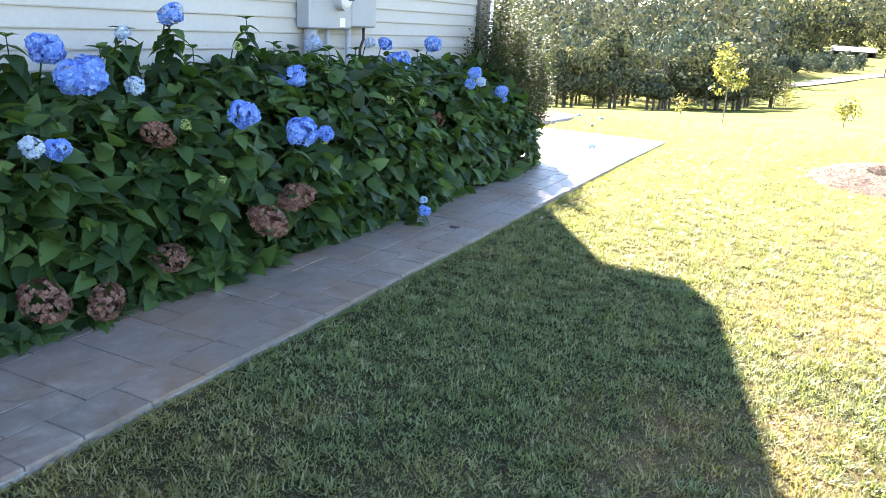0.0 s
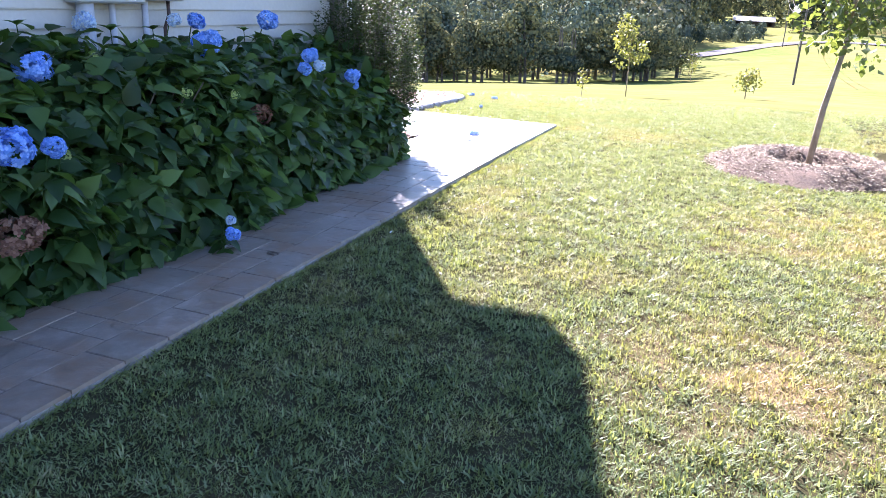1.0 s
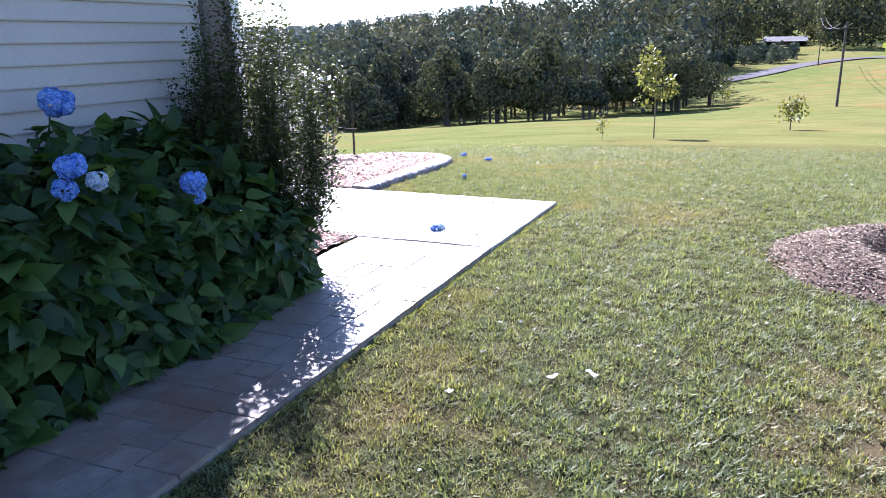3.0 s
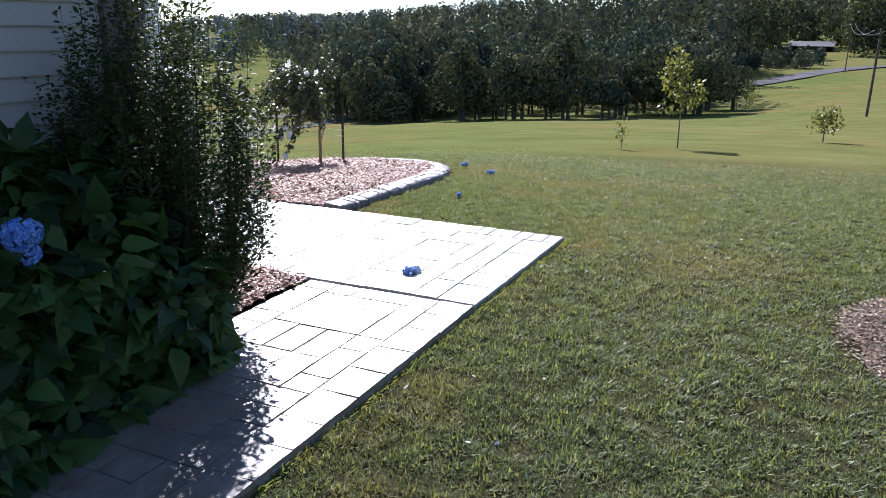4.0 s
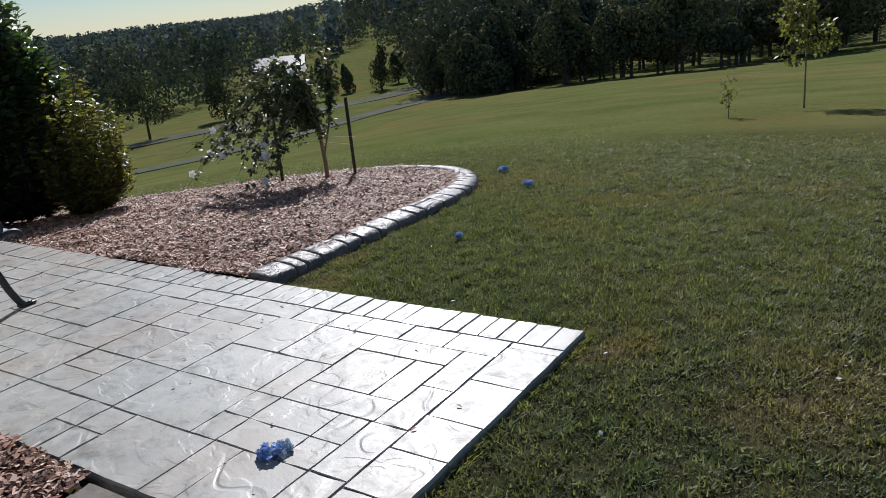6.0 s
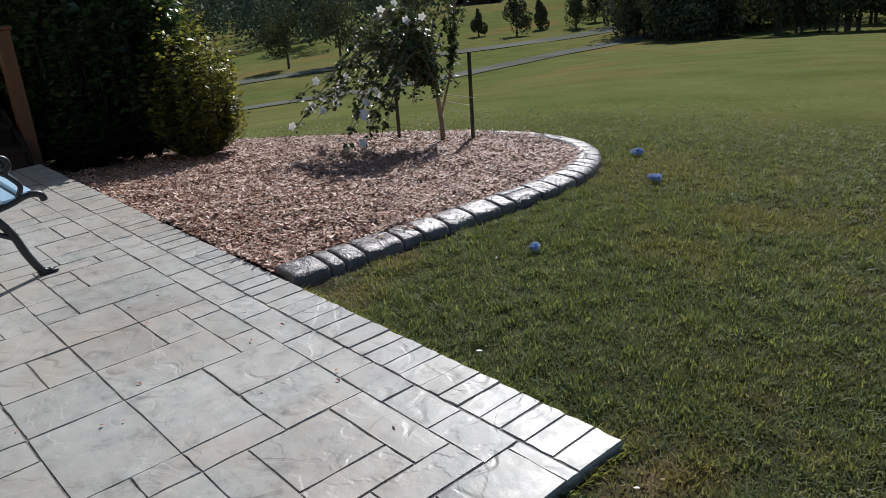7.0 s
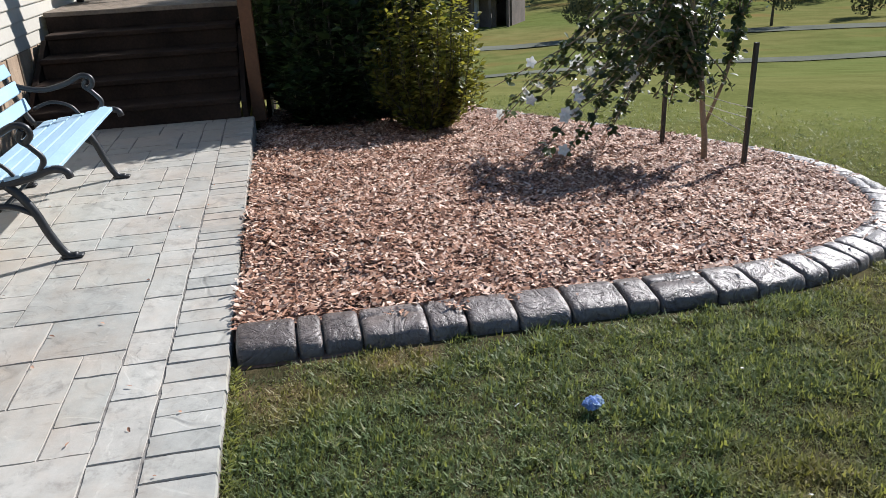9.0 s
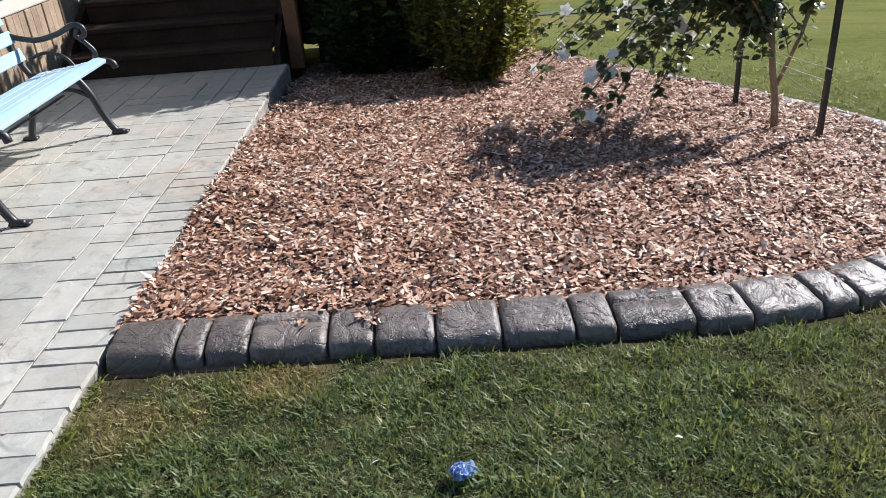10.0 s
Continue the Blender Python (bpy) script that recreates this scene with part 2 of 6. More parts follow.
M["blue_slat"] = surface("pale_blue_paint", (0.29, 0.45, 0.58), (0.38, 0.54, 0.66), 0.45, 4, 60, 0.2, 0.002, vary=0.06)
M["step_wood"] = surface("dark_stained_wood", (0.014, 0.009, 0.007), (0.04, 0.026, 0.019), 0.7, 3, 50, 0.3, spec=0.15)
M["deck"] = surface("weathered_deck", (0.13, 0.105, 0.08), (0.26, 0.21, 0.16), 0.75, 3, 40, 0.3)
M["post"] = surface("orange_stained_post", (0.09, 0.036, 0.013), (0.17, 0.07, 0.026), 0.6, 3, 40, 0.2)
M["asphalt"] = surface("grey_road", (0.1, 0.108, 0.085), (0.17, 0.175, 0.14), 0.95, 0.3, 6, 0.3, spec=0.0)
M["gravel"] = surface("pale_gravel", (0.1, 0.096, 0.098), (0.16, 0.152, 0.155), 0.95, 0.4, 8, 0.3, spec=0.0)
M["metal_roof"] = surface("pale_metal_roof", (0.11, 0.105, 0.1), (0.16, 0.155, 0.145), 0.5, 0.5, 8, 0.05)
M["barn"] = surface("brown_barn_wood", (0.07, 0.055, 0.045), (0.15, 0.12, 0.10), 0.85, 0.6, 6, 0.2)
M["grass"] = grass_material()
M["hydrangea_leaf"] = foliage("hydrangea_leaf", (0.008, 0.023, 0.008), (0.022, 0.056, 0.016), (0.08, 0.145, 0.036), (0.2, 0.36, 0.03), 0.22, 0.5, 2.6, spec=0.22)
M["small_leaf"] = foliage("glossy_small_leaf", (0.02, 0.035, 0.014), (0.04, 0.065, 0.02), (0.08, 0.11, 0.035), (0.16, 0.21, 0.04), 0.14, 0.55, 2.0, 0.07)
M["laurel_leaf"] = foliage("dark_laurel_leaf", (0.018, 0.038, 0.016), (0.04, 0.07, 0.026), (0.08, 0.125, 0.045), (0.16, 0.28, 0.04), 0.26, 0.3, 2.0, 0.8)
M["gold_leaf"] = foliage("yellow_green_leaf", (0.035, 0.055, 0.014), (0.1, 0.125, 0.028), (0.3, 0.28, 0.055), (0.45, 0.42, 0.05), 0.4, 0.4, 3.0)
M["hibiscus_leaf"] = foliage("hibiscus_leaf", (0.022, 0.035, 0.016), (0.045, 0.065, 0.026), (0.08, 0.11, 0.04), (0.2, 0.26, 0.05), 0.25, 0.42, 3.0)
M["sapling_leaf"] = foliage("sapling_leaf", (0.03, 0.05, 0.014), (0.06, 0.09, 0.024), (0.12, 0.15, 0.04), (0.3, 0.36, 0.05), 0.35, 0.45, 3.0)
M["young_leaf"] = foliage("young_tree_leaf", (0.045, 0.058, 0.014), (0.09, 0.105, 0.024), (0.17, 0.165, 0.042), (0.36, 0.36, 0.06), 0.36, 0.5, 3.0)
M["wood_leaf"] = foliage("woodland_leaf", (0.042, 0.058, 0.052), (0.082, 0.096, 0.072), (0.17, 0.155, 0.095), (0.16, 0.19, 0.08), 0.08, 0.8, 0.11, spec=0.0, clump=0.85)
# Leaves of the farthest woods, tinted blue and paler to paint in distance haze.
M["haze_leaf"] = foliage("haze_tinted_woodland_leaf", (0.065, 0.092, 0.105), (0.095, 0.128, 0.138), (0.14, 0.168, 0.155), (0.2, 0.25, 0.18), 0.15, 0.8, 0.04, spec=0.0, clump=0.85)
M["valley_leaf"] = foliage("valley_woodland_leaf", (0.036, 0.06, 0.05), (0.082, 0.106, 0.082), (0.15, 0.165, 0.105), (0.16, 0.2, 0.09), 0.08, 0.8, 0.16, spec=0.0, clump=0.88)
M["cedar_leaf"] = foliage("cedar_leaf", (0.036, 0.05, 0.036), (0.07, 0.085, 0.052), (0.14, 0.135, 0.068), (0.2, 0.22, 0.07), 0.1, 0.8, 0.12, spec=0.0, clump=0.6)
M["blue_petal"] = foliage("blue_petal", (0.09, 0.21, 0.58), (0.16, 0.34, 0.76), (0.36, 0.53, 0.86), (0.22, 0.42, 0.9), 0.3, 0.6, 6.0)
M["faded_petal"] = foliage("faded_blue_petal", (0.14, 0.24, 0.52), (0.27, 0.40, 0.68), (0.55, 0.65, 0.80), (0.3, 0.45, 0.85), 0.3, 0.6, 6.0)
M["pale_petal"] = foliage("pale_blue_petal", (0.25, 0.38, 0.60), (0.42, 0.55, 0.70), (0.62, 0.68, 0.62), (0.5, 0.6, 0.8), 0.3, 0.6, 8.0)
M["brown_petal"] = foliage("dried_brown_petal", (0.10, 0.045, 0.03), (0.19, 0.095, 0.065), (0.30, 0.17, 0.12), (0.3, 0.14, 0.08), 0.25, 0.8, 6.0)
M["green_bud"] = foliage("green_bud", (0.16, 0.24, 0.06), (0.28, 0.36, 0.1), (0.42, 0.48, 0.2), (0.4, 0.5, 0.1), 0.3, 0.6, 6.0)
M["white_petal"] = foliage("white_petal", (0.72, 0.72, 0.68), (0.8, 0.8, 0.77), (0.88, 0.87, 0.85), (0.85, 0.85, 0.8), 0.35, 0.6, 6.0)
M["chip"] = foliage("wood_chip", (0.11, 0.05, 0.034), (0.4, 0.208, 0.128), (0.86, 0.69, 0.565), (0.2, 0.1, 0.05), 0.0, 0.6, 4.0, spec=0.3, clump=0.46)
M["ring_chip"] = foliage("dull_wood_chip", (0.07, 0.042, 0.024), (0.2, 0.145, 0.088), (0.5, 0.42, 0.31), (0.2, 0.1, 0.05), 0.0, 0.85, 3.0)

# ---- helpers for building ----


def mesh_of(name, bm, material, smooth=False):
    me = bpy.data.meshes.new(name)
    bm.to_mesh(me)
    bm.free()
    if material:
        me.materials.append(material)
    if smooth:
        for p in me.polygons:
            p.use_smooth = True
    return me


def part(name, bm, material, parent=None, label="", smooth=False, at=None):
    me = bm if isinstance(bm, bpy.types.Mesh) else mesh_of(name, bm, material, smooth)
    ob = new(name, me)
    if parent is not None:
        ob.parent = parent
    if at is not None:
        ob.matrix_basis = at
    if label:
        ob["label"] = label
    return ob


def thing(name, label, category, at=None, group="", kind=""):
    ob = tagged(new(name), label, category, group, kind)
    ob.empty_display_size = 0.1
    if at is not None:
        ob.matrix_basis = at
    return ob


def box(bm, x0, y0, z0, x1, y1, z1, bevel=0.0, m=None):
    made = bmesh.ops.create_cube(bm, size=1.0, matrix=Matrix.Translation(((x0 + x1) / 2, (y0 + y1) / 2, (z0 + z1) / 2)) @ Matrix.Diagonal((abs(x1 - x0), abs(y1 - y0), abs(z1 - z0), 1)))["verts"]
    if bevel:
        edges = list({e for v in made for e in v.link_edges})
        made = bmesh.ops.bevel(bm, geom=edges, offset=bevel, segments=1, affect="EDGES")["verts"]
    if m is not None:
        bmesh.ops.transform(bm, matrix=m, verts=list(made))
    return bm


def tube(bm, points, radii, sides=8, caps=True):
    """A tapered tube along points."""
    points = [Vector(p) for p in points]
    rings = []
    for i, p in enumerate(points):
        d = (points[min(i + 1, len(points) - 1)] - points[max(i - 1, 0)]).normalized()
        a = d.orthogonal().normalized() if not rings else (ref - d * ref.dot(d)).normalized()
        ref = a
        b = d.cross(a)
        r = radii[i] if isinstance(radii, (list, tuple)) else radii
        rings.append([bm.verts.new(p + a * (r * math.cos(2 * math.pi * k / sides)) + b * (r * math.sin(2 * math.pi * k / sides))) for k in range(sides)])
    for u, v in zip(rings, rings[1:]):
        for k in range(sides):
            bm.faces.new((u[k], u[(k + 1) % sides], v[(k + 1) % sides], v[k]))
    if caps:
        bm.faces.new(rings[0][::-1])
        bm.faces.new(rings[-1])
    return bm


def raw_mesh(name, verts, faces, material, normals=None):
    """A mesh from arrays: verts (n, 3), faces (m, k); normals: one a vertex, for shading."""
    me = bpy.data.meshes.new(name)
    verts, faces = np.asarray(verts, np.float32), np.asarray(faces, np.int32)
    k = faces.shape[1]
    me.vertices.add(len(verts))
    me.vertices.foreach_set("co", verts.ravel())
    me.loops.add(faces.size)
    me.loops.foreach_set("vertex_index", faces.ravel())
    me.polygons.add(len(faces))
    me.polygons.foreach_set("loop_start", np.arange(0, faces.size, k, dtype=np.int32))
    me.polygons.foreach_set("loop_total", np.full(len(faces), k, np.int32))
    me.materials.append(material)
    me.update(calc_edges=True)
    if normals is not None:
        me.polygons.foreach_set("use_smooth", np.ones(len(faces), bool))
        me.normals_split_custom_set_from_vertices(np.asarray(normals, np.float32).tolist())
    return me


def unit(v):
    return v / np.maximum(np.linalg.norm(v, axis=1, keepdims=True), 1e-9)


LEAF = {  # outline of half a leaf: share of the length, share of the width
    "diamond": [(0.45, 1.0)],
    "oval": [(0.22, 0.75), (0.55, 1.0), (0.82, 0.55)],
    "blade": [(0.5, 0.8)],
    "petal": [(0.45, 0.85), (0.85, 0.8)],
    "broad": [(0.1, 0.58), (0.34, 1.0), (0.42, 0.88), (0.66, 0.66), (0.88, 0.22)],
}


def leaves(name, base, along, up, length, width, material, shape="diamond", fold=0.25, droop=0.15, normals=None):
    """Many leaves in one mesh: base points, directions of growth, face normals, and per-leaf sizes."""
    n = len(base)
    along = unit(np.asarray(along, float))
    side = unit(np.cross(along, up))
    up = np.cross(side, along)
    length, width = np.broadcast_to(length, n)[:, None], np.broadcast_to(width, n)[:, None]
    if shape == "card":
        mid, w = base + along * length * 0.5, side * width * 0.5
        verts = np.stack([base, mid + w, base + along * length, mid - w], 1).reshape(-1, 3)
        return raw_mesh(name, verts, np.arange(4 * n).reshape(-1, 4), material, None if normals is None else np.repeat(normals, 4, 0))
    if shape == "shard":
        k = np.random.default_rng(n)
        w, ends = side * width * 0.5, k.uniform(0.25, 1.0, (4, n, 1))
        bend = up * length * k.uniform(-0.12, 0.12, (n, 1))
        verts = np.stack([base - w * ends[0], base + w * ends[1] + bend, base + along * length * k.uniform(0.75, 1, (n, 1)) + w * ends[2], base + along * length - w * ends[3] + bend], 1).reshape(-1, 3)
        return raw_mesh(name, verts, np.arange(4 * n).reshape(-1, 4), material)
    half = LEAF[shape]
    spine = [0.0] + [s for s, _ in half] + [1.0]
    k = len(half)
    cols = []
    for s in spine:
        cols.append(base + along * length * s - up * length * droop * s * s)
    for sgn in (1, -1):
        for s, w in half:
            cols.append(base + along * length * s - up * length * droop * s * s + side * (sgn * 0.5 * w) * width + up * width * fold * 0.5 * w)
    verts = np.stack(cols, 1).reshape(-1, 3)
    per = len(cols)
    quads = []
    left, right = k + 2, 2 * k + 2
    for off, flip in ((left, False), (right, True)):
        tris = [(0, 1, off)]
        for i in range(k - 1):
            tris += [(i + 1, i + 2, off + i), (i + 2, off + i + 1, off + i)]
        tris += [(k, k + 1, off + k - 1)]
        quads += [t[::-1] if flip else t for t in tris]
    f = np.asarray(quads, np.int64)
    faces = (np.arange(n)[:, None, None] * per + f[None]).reshape(-1, 3)
    return raw_mesh(name, verts, faces, material)


def smoothstep(a, b, v):
    t = min(max((v - a) / (b - a), 0.0), 1.0)
    return t * t * (3 - 2 * t)


# ---- the lie of the land ----
LAND_C = (1.5, 4.0)
LAND_R = np.array([0, 6, 8, 10, 15, 25, 40, 60, 90, 160, 300, 700, 2500.0])
LAND = [  # bearing in degrees from +y towards +x, then heights at the distances above
    (-180, [-.042, -.044, -.06, -.06, -.1, -.2, -.3, -.3, 0, 2, 6, 20, 60]),
    (-110, [-.042, -.044, -0.1, -0.3, -.8, -2.0, -4.0, -5.5, -7, -8, -6, 0, 20]),
    (-75, [-.042, -.044, -0.14, -0.42, -1.2, -3.2, -5.9, -7.4, -9.0, -10, -8, -4, 10]),
    (-60, [-.042, -.044, -0.14, -0.42, -1.1, -2.9, -5.1, -6.4, -7.6, -9.2, -8, -4, 10]),
    (-45, [-.042, -.044, -0.14, -0.4, -1.0, -2.5, -4.8, -5.6, -7.0, -7.8, -6, -2, 22]),
    (-33, [-.042, -.044, -0.14, -0.34, -.85, -1.9, -3.6, -5.4, -6.8, -6.5, -3, 6, 30]),
    (-20, [-.042, -.044, -0.13, -0.29, -.75, -1.65, -3.0, -5.0, -5.5, -3, 3, 16, 50]),
    (-5, [-.042, -.044, -0.12, -0.26, -.72, -1.6, -2.9, -4.1, -4.6, -2.7, 1.7, 36, 80]),
    (5, [-.042, -.044, -0.11, -0.23, -.65, -1.4, -2.2, -2.6, -2.9, -1.8, 1.7, 36, 80]),
    (40, [-.042, -.044, -0.1, -0.2, -.6, -1.3, -2.0, -2.4, -2.2, 0, 10, 40, 80]),
    (100, [-.042, -.044, -.085, -.15, -.3, -.5, -.8, -.9, -.5, 1, 8, 30, 80]),
    (180, [-.042, -.044, -.06, -.06, -.1, -.2, -.3, -.3, 0, 2, 6, 20, 60]),
]
LAND_AZ = np.array([a for a, _ in LAND], float)
LAND_Z = np.array([z for _, z in LAND])


def land(x, y):
    """Height of the ground."""
    dx, dy = np.asarray(x, float) - LAND_C[0], np.asarray(y, float) - LAND_C[1]
    r, az = np.hypot(dx, dy), np.degrees(np.arctan2(dx, dy))
    total = 0.0
    for k in (0.84, 0.92, 1.0, 1.08, 1.16):
        for da in (-5, 0, 5):
            a = (az + da + 180) % 360 - 180
            i = np.clip(np.searchsorted(LAND_AZ, a) - 1, 0, len(LAND_AZ) - 2)
            f = (a - LAND_AZ[i]) / (LAND_AZ[i + 1] - LAND_AZ[i])
            j = np.clip(np.searchsorted(LAND_R, r * k) - 1, 0, len(LAND_R) - 2)
            g = np.clip((r * k - LAND_R[j]) / (LAND_R[j + 1] - LAND_R[j]), 0, 1)
            total = total + ((LAND_Z[i, j] * (1 - g) + LAND_Z[i, j + 1] * g) * (1 - f) + (LAND_Z[i + 1, j] * (1 - g) + LAND_Z[i + 1, j + 1] * g) * f)
    return total / 15


def from_bearing(az, r):
    return LAND_C[0] + r * math.sin(radians(az)), LAND_C[1] + r * math.cos(radians(az))


def build_ground():
    radii = np.concatenate([np.linspace(0.25, 14, 56), np.geomspace(14.5, 2500, 90)])
    azs = np.radians(np.arange(0, 360, 2.0))
    R, A = np.meshgrid(radii, azs, indexing="ij")
    X, Y = LAND_C[0] + R * np.sin(A), LAND_C[1] + R * np.cos(A)
    Z = land(X, Y)
    rough = np.array([noise.noise(Vector((x * 0.9, y * 0.9, 0.3))) for x, y in zip(X.ravel(), Y.ravel())]).reshape(X.shape)
    Z = Z + rough * np.clip(R * 0.0012, 0.006, 0.25) * np.where((R > 10) & (R < 60), np.clip((R - 42) / 18, 0.12, 1), 1)
    verts = np.stack([X, Y, Z], -1).reshape(-1, 3)
    na = len(azs)
    i, j = np.meshgrid(np.arange(len(radii) - 1), np.arange(na), indexing="ij")
    a, b = i * na + j, i * na + (j + 1) % na
    faces = np.stack([a, b, b + na, a + na], -1).reshape(-1, 4)
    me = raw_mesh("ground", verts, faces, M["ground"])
    bm = bmesh.new()
    bm.from_mesh(me)
    bm.verts.ensure_lookup_table()
    bm.faces.new([bm.verts[k] for k in range(na)][::-1])
    bm.normal_update()
    bm.to_mesh(me)
    bm.free()
    for p in me.polygons:
        p.use_smooth = True
    return tagged(part("ground", me, None), "rolling green lawn and pasture with dry patches", "lawn", kind="structure")


build_ground()


# ---- the house ----
WALL_X, WALL_Y = -1.62, 5.95          # outer faces of the two walls that show
EAVE = 3.25
BAY_Y = 6.42


def build_walls():
    lap = 0.108
    for name, label in (("wall_east", "cream lap-sided gable wall"), ("wall_north", "cream lap-sided wall beside the porch")):
        bm = bmesh.new()
        if name == "wall_east":
            box(bm, WALL_X - 0.2, -8, -0.3, WALL_X - 0.02, WALL_Y - 0.02, EAVE)
            gable = [(-8, EAVE), (WALL_Y - 0.02, EAVE), (-1, EAVE + 4.2)]
            f = [bm.verts.new((WALL_X - 0.2, y, z)) for y, z in gable]
            g = [bm.verts.new((WALL_X - 0.02, y, z)) for y, z in gable]
            bm.faces.new(g)
            bm.faces.new(f[::-1])
            for k in range(3):
                bm.faces.new((f[k], f[(k + 1) % 3], g[(k + 1) % 3], g[k]))
        else:
            box(bm, -13, WALL_Y - 0.2, -0.3, WALL_X - 0.21, WALL_Y - 0.02, EAVE)
        wall = tagged(part(name, bm, M["siding"]), label, "wall", kind="structure")
        bm = bmesh.new()
        length = 13.6 if name == "wall_east" else 11.2
        prof = [(0.0, 0.0), (0.017, 0.002), (0.019, 0.010), (0.004, lap + 0.006), (0.0, lap + 0.006)]
        a = [bm.verts.new((0, u, v)) for u, v in prof]
        b = [bm.verts.new((length, u, v)) for u, v in prof]
        for k in range(len(prof)):
            bm.faces.new((a[k], b[k], b[(k + 1) % len(prof)], a[(k + 1) % len(prof)]))
        bm.faces.new(a[::-1])
        bm.faces.new(b)
        bmesh.ops.recalc_face_normals(bm, faces=bm.faces)
        board = mesh_of("siding_board", bm, M["siding"])
        for row in range(30):
            z = 0.02 + row * lap
            if name == "wall_east":
                m = pose(WALL_X - 0.02, WALL_Y - 0.12, z, 0, 0, -90)
            else:
                m = pose(WALL_X - 0.12, WALL_Y - 0.02, z) @ Matrix.Translation((-length, 0, 0))
            part("siding_board", board, None, wall, at=m)
    # the wall steps forward beside the porch, on a brown foundation
    bm = bmesh.new()
    box(bm, -12.9, WALL_Y + 0.02, 0.556, -5.05, BAY_Y - 0.02, EAVE)
    bay = tagged(part("wall_bay", bm, M["siding"]), "cream lap-sided wall beside the porch steps", "wall", kind="structure")
    bm = bmesh.new()
    a = [bm.verts.new((0, u, v)) for u, v in prof]
    b = [bm.verts.new((7.8, u, v)) for u, v in prof]
    for k in range(len(prof)):
        bm.faces.new((a[k], b[k], b[(k + 1) % len(prof)], a[(k + 1) % len(prof)]))
    bm.faces.new(a[::-1])
    bm.faces.new(b)
    bmesh.ops.recalc_face_normals(bm, faces=bm.faces)
    board = mesh_of("siding_board", bm, M["siding"])
    for row in range(26):
        part("siding_board", board, None, bay, at=pose(-12.88, BAY_Y - 0.02, 0.575 + row * lap))
    bm = bmesh.new()
    box(bm, -12.9, WALL_Y + 0.02, -0.3, -5.06, BAY_Y - 0.03, 0.555)
    base = tagged(part("foundation", bm, M["foundation"]), "tan vertical boards of the foundation under the siding", "foundation", kind="structure")
    for k in range(22):
        bm = bmesh.new()
        x = -5.07 - k * 0.095
        box(bm, x - 0.089, BAY_Y - 0.028, -0.1, x, BAY_Y - 0.006 - 0.004 * (k % 3), 0.57, 0.004)
        part("board", bm, M["tan_board"], base)
    bm = bmesh.new()
    box(bm, -13, -8.2, -0.3, WALL_X - 0.21, -8.0, EAVE)
    tagged(part("wall_south", bm, M["siding"]), "plain rear wall of the house", "wall", kind="structure")
    bm = bmesh.new()
    box(bm, -13.2, -8.2, -0.3, -13.0, WALL_Y, EAVE)
    tagged(part("wall_west", bm, M["siding"]), "plain end wall of the house", "wall", kind="structure")
    # brown corner board and the white trim beside it
    bm = bmesh.new()
    box(bm, WALL_X - 0.02, WALL_Y - 0.33, -0.05, WALL_X + 0.035, WALL_Y - 0.07, EAVE, 0.006)
    tagged(part("corner_board", bm, M["pilaster"]), "wide dark brown board at the house corner", "trim", kind="structure")
    bm = bmesh.new()
    box(bm, WALL_X - 0.1, WALL_Y - 0.068, -0.05, WALL_X + 0.03, WALL_Y + 0.03, EAVE, 0.005)
    tagged(part("trim", bm, M["trim"]), "white corner trim of the house", "trim", kind="structure")
    # gable roof, ridge along x
    bm = bmesh.new()
    over, rake, thick = 0.12, 0.42, 0.36
    ridge, slope = EAVE + 4.2 + 0.42, 4.2 / (WALL_Y + 1)
    y_n, y_s = WALL_Y + over, -8 - over
    outline = [(y_n, ridge - slope * (y_n + 1)), (-1, ridge), (y_s, ridge - slope * (y_n + 1)), (y_s, ridge - slope * (y_n + 1) - thick), (-1, ridge - thick), (y_n, ridge - slope * (y_n + 1) - thick)]
    a = [bm.verts.new((-13.5, y, z)) for y, z in outline]
    b = [bm.verts.new((WALL_X + rake, y, z)) for y, z in outline]
    for k in range(6):
        bm.faces.new((a[k], b[k], b[(k + 1) % 6], a[(k + 1) % 6]))
    for ring, flip in ((a, True), (b, False)):
        for q in ((0, 1, 4, 5), (1, 2, 3, 4)):
            vs = [ring[k] for k in q]
            bm.faces.new(vs[::-1] if flip else vs)
    bmesh.ops.recalc_face_normals(bm, faces=bm.faces)
    tagged(part("roof", bm, M["roof"]), "dark shingled gable roof", "roof", kind="structure")


